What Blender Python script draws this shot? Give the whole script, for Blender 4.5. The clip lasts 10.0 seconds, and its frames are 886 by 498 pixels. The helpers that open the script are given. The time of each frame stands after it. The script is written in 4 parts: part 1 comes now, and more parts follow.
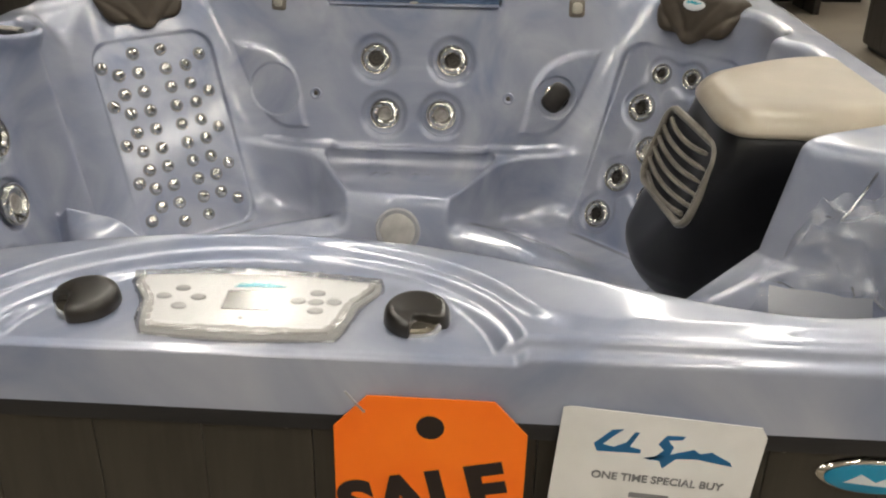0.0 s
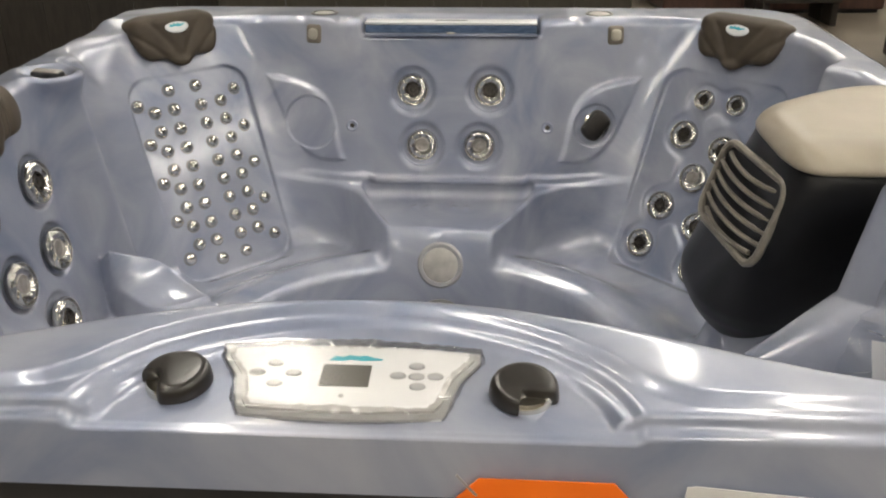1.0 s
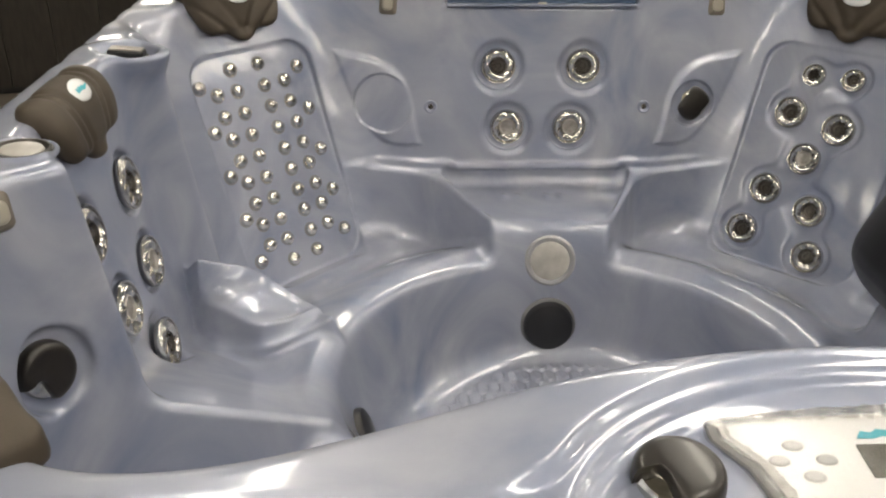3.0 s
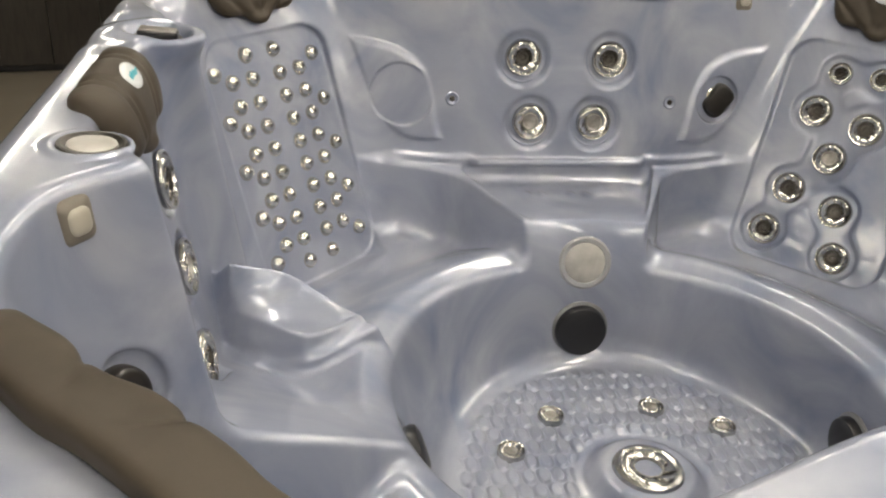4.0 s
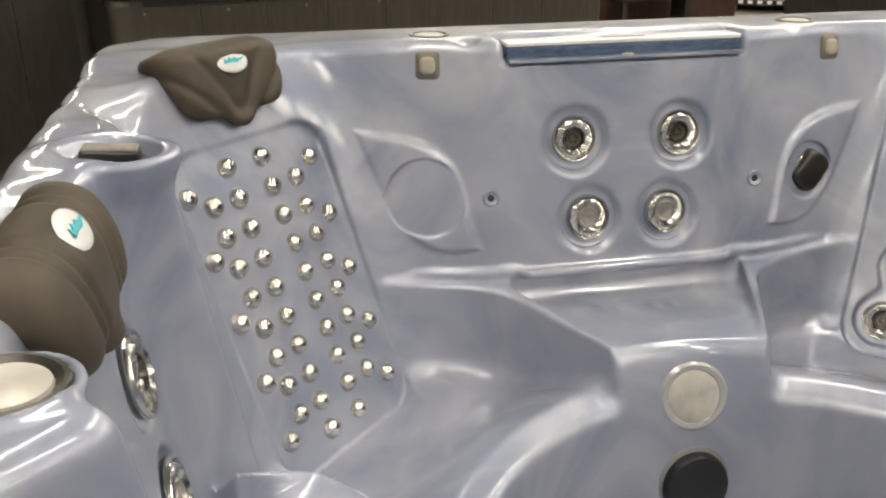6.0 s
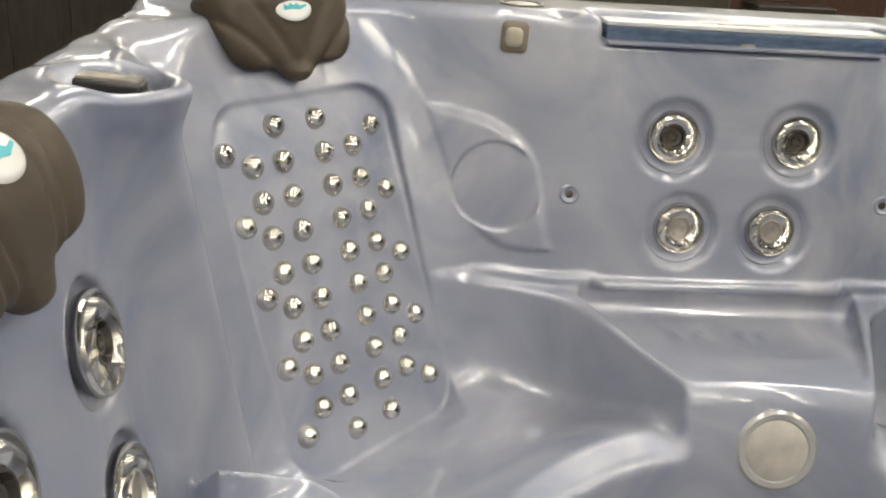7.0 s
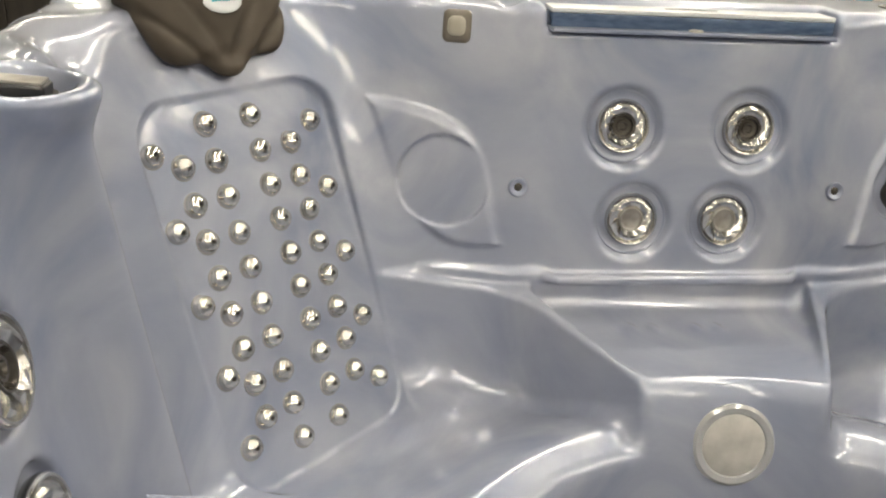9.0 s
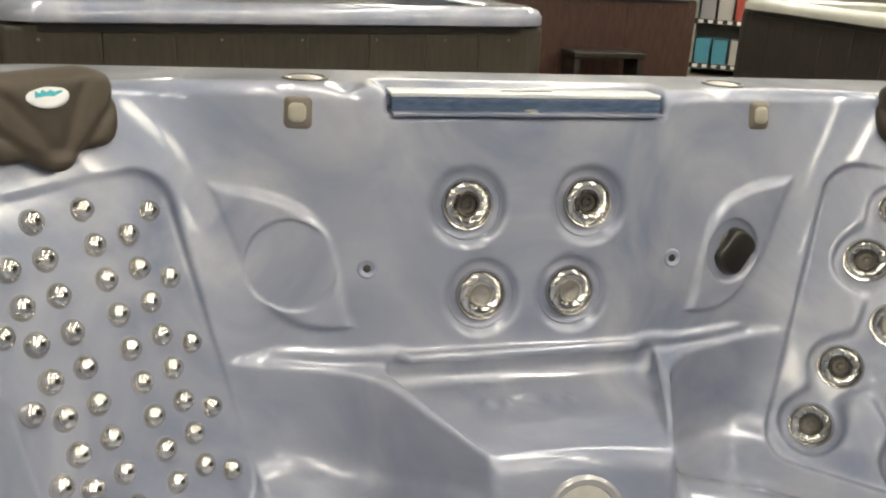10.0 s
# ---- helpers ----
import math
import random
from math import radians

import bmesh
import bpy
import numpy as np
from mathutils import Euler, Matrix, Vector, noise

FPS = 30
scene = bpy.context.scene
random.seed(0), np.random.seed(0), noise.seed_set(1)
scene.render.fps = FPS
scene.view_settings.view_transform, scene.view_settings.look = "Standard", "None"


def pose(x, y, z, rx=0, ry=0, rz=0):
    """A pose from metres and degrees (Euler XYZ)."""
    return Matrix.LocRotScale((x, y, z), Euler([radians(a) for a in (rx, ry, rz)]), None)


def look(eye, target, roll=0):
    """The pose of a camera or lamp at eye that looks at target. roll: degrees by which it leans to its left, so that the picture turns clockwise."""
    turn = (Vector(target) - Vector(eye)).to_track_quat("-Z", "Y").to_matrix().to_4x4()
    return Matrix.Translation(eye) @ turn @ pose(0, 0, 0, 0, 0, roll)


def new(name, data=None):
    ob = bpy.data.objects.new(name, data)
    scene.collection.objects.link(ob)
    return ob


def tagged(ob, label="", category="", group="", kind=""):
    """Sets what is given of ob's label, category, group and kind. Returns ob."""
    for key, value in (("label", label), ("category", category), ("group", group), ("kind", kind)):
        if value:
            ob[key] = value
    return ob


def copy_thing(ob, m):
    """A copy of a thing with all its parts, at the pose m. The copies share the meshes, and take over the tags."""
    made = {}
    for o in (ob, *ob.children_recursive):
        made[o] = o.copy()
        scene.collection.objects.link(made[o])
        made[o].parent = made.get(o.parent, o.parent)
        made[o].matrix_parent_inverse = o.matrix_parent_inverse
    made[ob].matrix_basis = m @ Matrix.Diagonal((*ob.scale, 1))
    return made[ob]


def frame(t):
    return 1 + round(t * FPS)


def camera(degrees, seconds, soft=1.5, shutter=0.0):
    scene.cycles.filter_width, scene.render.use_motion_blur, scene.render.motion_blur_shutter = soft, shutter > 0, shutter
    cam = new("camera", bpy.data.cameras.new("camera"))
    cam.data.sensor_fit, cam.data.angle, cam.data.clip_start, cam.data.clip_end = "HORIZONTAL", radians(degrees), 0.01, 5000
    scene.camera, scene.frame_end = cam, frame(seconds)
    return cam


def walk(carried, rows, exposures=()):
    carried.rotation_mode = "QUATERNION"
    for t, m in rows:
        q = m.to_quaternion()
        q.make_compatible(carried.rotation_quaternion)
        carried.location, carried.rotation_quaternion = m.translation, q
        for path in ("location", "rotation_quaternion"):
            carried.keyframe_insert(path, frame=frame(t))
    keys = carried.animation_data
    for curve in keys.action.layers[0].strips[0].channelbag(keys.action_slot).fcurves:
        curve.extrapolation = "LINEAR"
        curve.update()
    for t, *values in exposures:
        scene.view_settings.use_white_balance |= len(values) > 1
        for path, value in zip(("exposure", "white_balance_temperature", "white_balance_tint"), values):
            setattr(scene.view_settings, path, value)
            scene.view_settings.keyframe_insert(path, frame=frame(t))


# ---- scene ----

# ---------- camera ----------
cam = camera(52.9, 10.0, 2.1)
PATH = [
    (0, (0.223, -1.56, 1.356), (0.127, 0.24, 0.491), 0.9),
    (0.5, (0.189, -1.579, 1.382), (0.089, 0.256, 0.592), 1.4),
    (1, (0.127, -1.509, 1.39), (0.013, 0.302, 0.551), -0.4),
    (1.5, (0.031, -1.396, 1.384), (-0.073, 0.417, 0.545), 1.5),
    (2, (-0.093, -1.345, 1.37), (-0.171, 0.459, 0.511), 0.4),
    (2.5, (-0.241, -1.351, 1.366), (-0.236, 0.445, 0.486), -1.2),
    (3.8, (-0.571, -1.138, 1.303), (-0.311, 0.626, 0.397), 4.8),
    (4, (-0.624, -1.138, 1.302), (-0.328, 0.619, 0.393), 3.9),
    (4.5, (-0.736, -1.063, 1.271), (-0.365, 0.683, 0.368), 2.1),
    (5, (-0.722, -0.916, 1.247), (-0.317, 0.864, 0.429), 3.0),
    (5.5, (-0.703, -0.743, 1.209), (-0.295, 1.071, 0.471), 2.6),
    (6, (-0.713, -0.636, 1.189), (-0.317, 1.178, 0.445), -0.4),
    (6.2, (-0.678, -0.603, 1.174), (-0.382, 1.229, 0.429), -0.6),
    (7.3, (-0.617, -0.451, 1.113), (-0.442, 1.379, 0.326), 4.3),
    (7.5, (-0.615, -0.436, 1.119), (-0.425, 1.382, 0.309), 4.3),
    (8, (-0.607, -0.433, 1.109), (-0.383, 1.396, 0.33), 4.9),
    (8.5, (-0.609, -0.442, 1.098), (-0.395, 1.386, 0.317), 4.4),
    (9, (-0.588, -0.437, 1.116), (-0.332, 1.387, 0.336), 3.3),
    (9.5, (-0.549, -0.439, 1.139), (-0.167, 1.392, 0.429), 3.1),
    (10, (-0.519, -0.439, 1.157), (-0.026, 1.388, 0.511), 3.2),
]
walk(cam, [(t, look(eye, target, roll)) for t, eye, target, roll in PATH], [(0.0, -0.10, 6400, 11.5), (2.5, -0.1, 6550, 12), (4.5, 0.19, 6650, 10.5), (5.5, 0.25, 6700, 10.5), (7.5, 0.26, 6750, 9.8), (10.0, 0.3, 6750, 9)])

# ---------- world and light ----------
world = bpy.data.worlds.new("world")
scene.world = world
world.use_nodes = True
wn = world.node_tree.nodes
wn["Background"].inputs[0].default_value = (0.75, 0.8, 0.9, 1)
wn["Background"].inputs[1].default_value = 0.05

# ---------- materials ----------
def material(name, colour, rough=0.5, metal=0.0, coat=0.0, emit=0.0, ior=1.5):
    m = bpy.data.materials.new(name)
    m.use_nodes = True
    b = m.node_tree.nodes["Principled BSDF"]
    b.inputs["Base Color"].default_value = (*colour, 1)
    b.inputs["Roughness"].default_value = rough
    b.inputs["Metallic"].default_value = metal
    b.inputs["Coat Weight"].default_value = coat
    b.inputs["Coat Roughness"].default_value = 0.09
    b.inputs["IOR"].default_value = ior
    if emit:
        b.inputs["Emission Color"].default_value = (*colour, 1)
        b.inputs["Emission Strength"].default_value = emit
    return m


def varied(m, dark, light, scale, detail=4.0, distortion=0.0, low=0.35, high=0.65, bump=0.0, bump_scale=200.0, stretch=(1, 1, 1), rough=None):
    """Two tones mixed by noise at one scale, and fine relief at another."""
    t = m.node_tree
    n, link = t.nodes, t.links.new
    b = n["Principled BSDF"]
    co = n.new("ShaderNodeTexCoord")
    mp = n.new("ShaderNodeMapping")
    mp.inputs["Scale"].default_value = stretch
    link(co.outputs["Object"], mp.inputs["Vector"])
    no = n.new("ShaderNodeTexNoise")
    no.inputs["Scale"].default_value, no.inputs["Detail"].default_value, no.inputs["Distortion"].default_value = scale, detail, distortion
    link(mp.outputs["Vector"], no.inputs["Vector"])
    ramp = n.new("ShaderNodeValToRGB")
    ramp.color_ramp.elements[0].position, ramp.color_ramp.elements[1].position = low, high
    ramp.color_ramp.elements[0].color, ramp.color_ramp.elements[1].color = (*dark, 1), (*light, 1)
    link(no.outputs["Fac"], ramp.inputs["Fac"])
    link(ramp.outputs["Color"], b.inputs["Base Color"])
    if rough:
        mr = n.new("ShaderNodeMapRange")
        mr.inputs["To Min"].default_value, mr.inputs["To Max"].default_value = rough
        link(no.outputs["Fac"], mr.inputs["Value"])
        link(mr.outputs["Result"], b.inputs["Roughness"])
    if bump:
        fine = n.new("ShaderNodeTexNoise")
        fine.inputs["Scale"].default_value, fine.inputs["Detail"].default_value = bump_scale, 3
        link(mp.outputs["Vector"], fine.inputs["Vector"])
        bp = n.new("ShaderNodeBump")
        bp.inputs["Strength"].default_value, bp.inputs["Distance"].default_value = bump, 0.002
        link(fine.outputs["Fac"], bp.inputs["Height"])
        link(bp.outputs["Normal"], b.inputs["Normal"])
    return m


ACRYLIC = varied(material("pearl_acrylic", (0.4, 0.43, 0.5), 0.38, 0.28, 1.0), (0.185, 0.214, 0.312), (0.395, 0.409, 0.475), 3.0, 6, 1.8, 0.29, 0.75)
CHROME = material("chrome", (0.68, 0.66, 0.60), 0.07, 1.0)
DOME_CHROME = material("dome_chrome", (0.62, 0.60, 0.56), 0.17, 1.0)
JET_CHROME = material("worn_chrome", (0.52, 0.51, 0.49), 0.22, 1.0)
DARK = material("black_plastic", (0.012, 0.012, 0.014), 0.35)
TAUPE = varied(material("taupe_foam", (0.1, 0.085, 0.065), 0.55, 0, 0, 0, 1.38), (0.046, 0.036, 0.026), (0.063, 0.050, 0.037), 12, 4, 0, bump=0.08, bump_scale=700)
CABINET = varied(material("brown_composite_board", (0.05, 0.042, 0.03), 0.5), (0.030, 0.0255, 0.019), (0.041, 0.035, 0.026), 9, 5, 0.5, stretch=(8, 8, 1), bump=0.08, bump_scale=120)
FLOOR = varied(material("shop_floor", (0.3, 0.26, 0.2), 0.35), (0.135, 0.115, 0.09), (0.20, 0.172, 0.137), 1.4, 6, 0.3, bump=0.05)
WALL = varied(material("shop_wall", (0.6, 0.58, 0.54), 0.7), (0.33, 0.31, 0.28), (0.42, 0.40, 0.36), 1.0)
CEIL = varied(material("shop_ceiling", (0.6, 0.6, 0.58), 0.8), (0.28, 0.28, 0.27), (0.36, 0.36, 0.35), 2.0)
LAMP = material("lamp_tube", (1.0, 0.942, 0.805), 0.5, emit=36.0)
NOZZLE = material("dark_nozzle", (0.11, 0.10, 0.09), 0.25, 0.7)
BRONZE = varied(material("bronze_centre", (0.45, 0.42, 0.37), 0.35, 0.7), (0.33, 0.31, 0.285), (0.43, 0.41, 0.38), 80)
GREY = material("grey_plastic", (0.2, 0.2, 0.21), 0.4)
GLOSS_BLACK = varied(material("gloss_black", (0.014, 0.012, 0.010), 0.32, 0, 0.15), (0.010, 0.0085, 0.0075), (0.018, 0.015, 0.0125), 40)
SMOKED = material("smoked_chrome", (0.07, 0.065, 0.06), 0.35, 0.6)
CLEAR_RIM = material("clear_rim", (0.42, 0.42, 0.43), 0.25, 0.3, 0.2)
FROST = varied(material("frosted_lens", (0.55, 0.53, 0.5), 0.3), (0.36, 0.345, 0.325), (0.46, 0.445, 0.42), 30)
TAUPE_DARK = material("taupe_plastic", (0.16, 0.14, 0.115), 0.45)
CREAM = material("cream_plastic", (0.36, 0.335, 0.28), 0.3)
PALE = material("pale_plastic", (0.62, 0.64, 0.66), 0.25)
BLUE = varied(material("blue_strip", (0.04, 0.065, 0.13), 0.2, 0, 0.4), (0.05, 0.08, 0.145), (0.085, 0.125, 0.205), 40, stretch=(1, 1, 4))
TEAL = material("teal_print", (0.02, 0.33, 0.42), 0.4)
SATIN_BLACK = varied(material("satin_black", (0.012, 0.012, 0.014), 0.36, 0, 0.0, 0.0, 1.36), (0.007, 0.007, 0.008), (0.013, 0.013, 0.014), 9)
LID = varied(material("taupe_lid", (0.3, 0.26, 0.2), 0.35), (0.27, 0.235, 0.185), (0.33, 0.285, 0.225), 7, bump=0.05)
GRILLE = varied(material("grille_plastic", (0.22, 0.2, 0.17), 0.35), (0.15, 0.135, 0.115), (0.22, 0.20, 0.17), 30)
WHITE = varied(material("white_panel", (0.78, 0.78, 0.77), 0.35), (0.62, 0.62, 0.635), (0.69, 0.69, 0.705), 14)
ORANGE = varied(material("orange_card", (0.95, 0.18, 0.005), 0.55), (0.90, 0.155, 0.004), (0.98, 0.20, 0.008), 9)
PAPER = varied(material("white_card", (0.7, 0.69, 0.68), 0.6), (0.64, 0.63, 0.62), (0.74, 0.73, 0.72), 12)
INK = material("black_ink", (0.015, 0.008, 0.006), 0.6)
GREY_INK = material("grey_ink", (0.18, 0.18, 0.19), 0.6)
BLUE_INK = material("blue_ink", (0.01, 0.11, 0.26), 0.5)
SCREEN = material("display", (0.10, 0.095, 0.085), 0.15)
BUTTON = material("grey_button", (0.36, 0.36, 0.37), 0.3)
BADGE_BLUE = material("badge_blue", (0.01, 0.22, 0.38), 0.3)


def clear_film(name, tint, rough, gloss, edge=0.6):
    """Thin clear film: light passes, with a faint sheen."""
    m = bpy.data.materials.new(name)
    m.use_nodes = True
    t = m.node_tree
    n, link = t.nodes, t.links.new
    n.remove(n["Principled BSDF"])
    tr, gl, mix = n.new("ShaderNodeBsdfTransparent"), n.new("ShaderNodeBsdfGlossy"), n.new("ShaderNodeMixShader")
    tr.inputs["Color"].default_value = (*tint, 1)
    gl.inputs["Roughness"].default_value = rough
    fr = n.new("ShaderNodeLayerWeight")
    fr.inputs["Blend"].default_value = 0.25
    ma = n.new("ShaderNodeMath")
    ma.operation = "MULTIPLY_ADD"
    ma.inputs[1].default_value, ma.inputs[2].default_value = edge, gloss
    link(fr.outputs[1], ma.inputs[0])
    link(ma.outputs[0], mix.inputs[0])
    link(tr.outputs[0], mix.inputs[1])
    link(gl.outputs[0], mix.inputs[2])
    link(mix.outputs[0], n["Material Output"].inputs[0])
    return m


FILM = clear_film("clear_film", (0.97, 0.97, 0.97), 0.2, 0.015, 0.2)
BAG = clear_film("plastic_bag", (0.90, 0.91, 0.93), 0.30, 0.08, 0.45)
FILM_EDGE = clear_film("wrinkled_film", (0.66, 0.65, 0.64), 0.2, 0.05, 0.4)
PAPER_FILM = clear_film("milky_film", (0.9, 0.89, 0.88), 0.5, 0.35)
PALE_RIM = varied(material("pale_green_rim", (0.5, 0.58, 0.58), 0.2, 0, 0.5), (0.28, 0.34, 0.35), (0.36, 0.42, 0.43), 3)
CREAM_RIM = varied(material("cream_rim", (0.6, 0.6, 0.54), 0.2, 0, 0.5), (0.40, 0.41, 0.38), (0.50, 0.51, 0.47), 3)
RED_BROWN = varied(material("red_brown_board", (0.055, 0.025, 0.018), 0.5), (0.042, 0.019, 0.014), (0.066, 0.031, 0.022), 10, 5, 0.4, stretch=(6, 6, 1))
BLACK_BROWN = varied(material("black_brown_board", (0.02, 0.016, 0.013), 0.5), (0.014, 0.011, 0.009), (0.026, 0.021, 0.017), 10, 5, 0.4, stretch=(6, 6, 1))
RACK = varied(material("grey_shelf_metal", (0.3, 0.3, 0.28), 0.4), (0.24, 0.25, 0.23), (0.32, 0.33, 0.31), 6)
YELLOW = varied(material("yellow_paint", (0.55, 0.36, 0.03), 0.6), (0.42, 0.27, 0.03), (0.6, 0.4, 0.04), 25)

# ---------- building tools ----------
def mesh_of(bm, smooth=40.0):
    me = bpy.data.meshes.new("m")
    bm.normal_update()
    if smooth:
        for f in bm.faces:
            f.smooth = True
        for e in bm.edges:
            if len(e.link_faces) == 2 and e.calc_face_angle(0) > radians(smooth):
                e.smooth = False
    bm.to_mesh(me)
    bm.free()
    return me


def part(name, bm, mat, parent=None, label="", m=None, smooth=40.0):
    """One mesh object under a thing or under a part."""
    me = bm if isinstance(bm, bpy.types.Mesh) else mesh_of(bm, smooth)
    if mat and not me.materials:
        me.materials.append(mat)
    ob = new(name, me)
    me.name = name
    if parent:
        ob.parent = parent
    if m is not None:
        ob.matrix_basis = m
    return tagged(ob, label)


def thing(name, label, category, m=None, group="", kind=""):
    ob = new(name)
    ob.empty_display_size = 0.05
    if m is not None:
        ob.matrix_basis = m
    return tagged(ob, label, category, group, kind)


def box(sx, sy, sz, bevel=0.0, segs=2, at=(0, 0, 0), bm=None):
    out = bmesh.new()
    bmesh.ops.create_cube(out, size=1)
    bmesh.ops.scale(out, vec=(sx, sy, sz), verts=out.verts)
    if bevel:
        bmesh.ops.bevel(out, geom=out.edges, offset=bevel, segments=segs, affect="EDGES", profile=0.6)
    bmesh.ops.translate(out, vec=at, verts=out.verts)
    return out if bm is None else joined(bm, out)


def joined(a, b):
    me = bpy.data.meshes.new("t")
    b.to_mesh(me)
    b.free()
    a.from_mesh(me)
    bpy.data.meshes.remove(me)
    return a


def lathe(profile, n=40, wobble=None):
    """Turns (r, z) pairs about z; wobble(angle, index) scales the radius."""
    bm = bmesh.new()
    rings = []
    for i, (r, z) in enumerate(profile):
        if r < 1e-6:
            rings.append([bm.verts.new((0, 0, z))])
        else:
            ring = []
            for k in range(n):
                a = 2 * math.pi * k / n
                q = r * (wobble(a, i) if wobble else 1)
                ring.append(bm.verts.new((q * math.cos(a), q * math.sin(a), z)))
            rings.append(ring)
    for a, b in zip(rings, rings[1:]):
        for k in range(n):
            k2 = (k + 1) % n
            if len(a) == 1 and len(b) > 1:
                bm.faces.new((a[0], b[k], b[k2]))
            elif len(b) == 1 and len(a) > 1:
                bm.faces.new((a[k], b[0], a[k2]))
            elif len(a) > 1:
                bm.faces.new((a[k], b[k], b[k2], a[k2]))
    bmesh.ops.recalc_face_normals(bm, faces=bm.faces)
    return bm


def tube(points, r, n=8, closed=False):
    bm = bmesh.new()
    pts = [Vector(p) for p in points]
    rings = []
    for i, p in enumerate(pts):
        a = pts[i - 1] if i or closed else p
        b = pts[(i + 1) % len(pts)] if i < len(pts) - 1 or closed else p
        way = (b - a).normalized()
        side = way.cross(Vector((0.13, 0.21, 0.97))).normalized()
        up = side.cross(way)
        rings.append([bm.verts.new(p + r * (math.cos(2 * math.pi * k / n) * side + math.sin(2 * math.pi * k / n) * up)) for k in range(n)])
    pairs = list(zip(rings, rings[1:])) + ([(rings[-1], rings[0])] if closed else [])
    for a, b in pairs:
        for k in range(n):
            bm.faces.new((a[k], a[(k + 1) % n], b[(k + 1) % n], b[k]))
    if not closed:
        bm.faces.new(rings[0][::-1])
        bm.faces.new(rings[-1])
    bmesh.ops.recalc_face_normals(bm, faces=bm.faces)
    return bm


def plate(outline, depth, bevel=0.0, segs=2):
    """A flat outline in x and y with a thickness below z = 0."""
    bm = bmesh.new()
    f = bm.faces.new([bm.verts.new((x, y, 0)) for x, y in outline])
    if f.normal.z < 0:
        f.normal_flip()
    bm.normal_update()
    if f.normal.z < 0:
        bmesh.ops.reverse_faces(bm, faces=bm.faces)
    got = bmesh.ops.extrude_face_region(bm, geom=bm.faces[:])
    low = [v for v in got["geom"] if isinstance(v, bmesh.types.BMVert)]
    bmesh.ops.translate(bm, vec=(0, 0, -depth), verts=low)
    bmesh.ops.recalc_face_normals(bm, faces=bm.faces)
    if bevel:
        top = [e for e in bm.edges if all(abs(v.co.z) < 1e-6 for v in e.verts)]
        bmesh.ops.bevel(bm, geom=top, offset=bevel, segments=segs, affect="EDGES", profile=0.5)
    return bm


def facing(p, n, up=(0, 0, 1)):
    """A pose at p whose z looks along n and whose y is as near up as can be."""
    n = Vector(n).normalized()
    up = (0, 1, 0) if abs(n.z) > 0.99 else up
    x = Vector(up).cross(n).normalized()
    y = n.cross(x)
    return Matrix.Translation(Vector(p)) @ Matrix((x, y, n)).transposed().to_4x4()

# ---------- the tub's moulded shell ----------
RIM = 0.937
CELL = 0.0038


def smax(a, b, k):
    h = np.maximum(k - np.abs(a - b), 0) / k
    return np.maximum(a, b) + h * h * k * 0.25


def smin(a, b, k):
    return -smax(-a, -b, k)


def slope(x, y, z, nx, ny, off, lean):
    """A leaning wall: inside the tub is negative; off is its distance at the rim."""
    return (nx * x + ny * y - off - lean * (z - 0.925)) / math.sqrt(1 + lean * lean)


def rounded(x, y, x0, x1, y0, y1, r):
    qx, qy = np.abs(x - (x0 + x1) / 2) - (x1 - x0) / 2 + r, np.abs(y - (y0 + y1) / 2) - (y1 - y0) / 2 + r
    return np.hypot(np.maximum(qx, 0), np.maximum(qy, 0)) + np.minimum(np.maximum(qx, qy), 0) - r


def outer_edge(x, y):
    return rounded(x, y, -0.984, 0.984, -0.874, 1.19, 0.17)


def rise(t):
    t = np.clip(t, 0, 1)
    return t * t * (3 - 2 * t)


def wall_line(x, z):
    """How far back the rear wall stands: a forward middle panel between two set-back wings."""
    return 0.912 + 0.18 * (z - 0.648) + 0.038 * rise((np.abs(x) - 0.26) / 0.22)


def disc_at(x, y, z, p, n, r, depth):
    """A round dish sunk into a wall at p, which faces n."""
    ax = (x - p[0]) * n[0] + (y - p[1]) * n[1] + (z - p[2]) * n[2]
    q = np.sqrt(np.maximum((x - p[0]) ** 2 + (y - p[1]) ** 2 + (z - p[2]) ** 2 - ax * ax, 0))
    return smax(smax(q - r, -ax - depth, 0.012), ax - 0.03, 0.01)


BACK_N, LEFT_N = (0.0, -0.98, 0.18), (0.98, 0.0, 0.2)
CORNER_L, CORNER_R = (0.655, -0.655, 0.383), (-0.655, -0.655, 0.383)
S = 0.7071
# jets: place, facing, radius of the bright face
BACK_JETS = [((-0.109, 0.947, 0.7465), 1), ((0.108, 0.947, 0.7465), 1), ((-0.083, 0.919, 0.594), 0), ((0.080, 0.919, 0.594), 0)]
SIDE_JETS = [(-0.86, 0.224, 0.726), (-0.835, 0.207, 0.577), (-0.802, 0.131, 0.446), (-0.836, 0.042, 0.572), (-0.866, 0.002, 0.730)]
# across and up the corner's back rest, and the jet's size
CORNER_JETS = [(-0.059, 0.254, 0.026), (0.037, 0.259, 0.026), (-0.085, 0.152, 0.037), (0.041, 0.135, 0.037), (-0.016, 0.047, 0.037),
               (-0.085, -0.049, 0.037), (0.039, -0.075, 0.037), (-0.110, -0.165, 0.037), (0.070, -0.186, 0.037)]


def corner_spot(u, v, side, out=0.0):
    """A place on a rear corner's back rest: u across, v up it from the middle, side -1 or 1."""
    n = CORNER_L if side < 0 else CORNER_R
    c = Vector((side * 0.652, 0.755, 0.5116))
    ex = Vector((S, -side * S, 0))
    ey = Vector(n).cross(ex)
    return c + ex * u + ey * v + Vector(n) * out


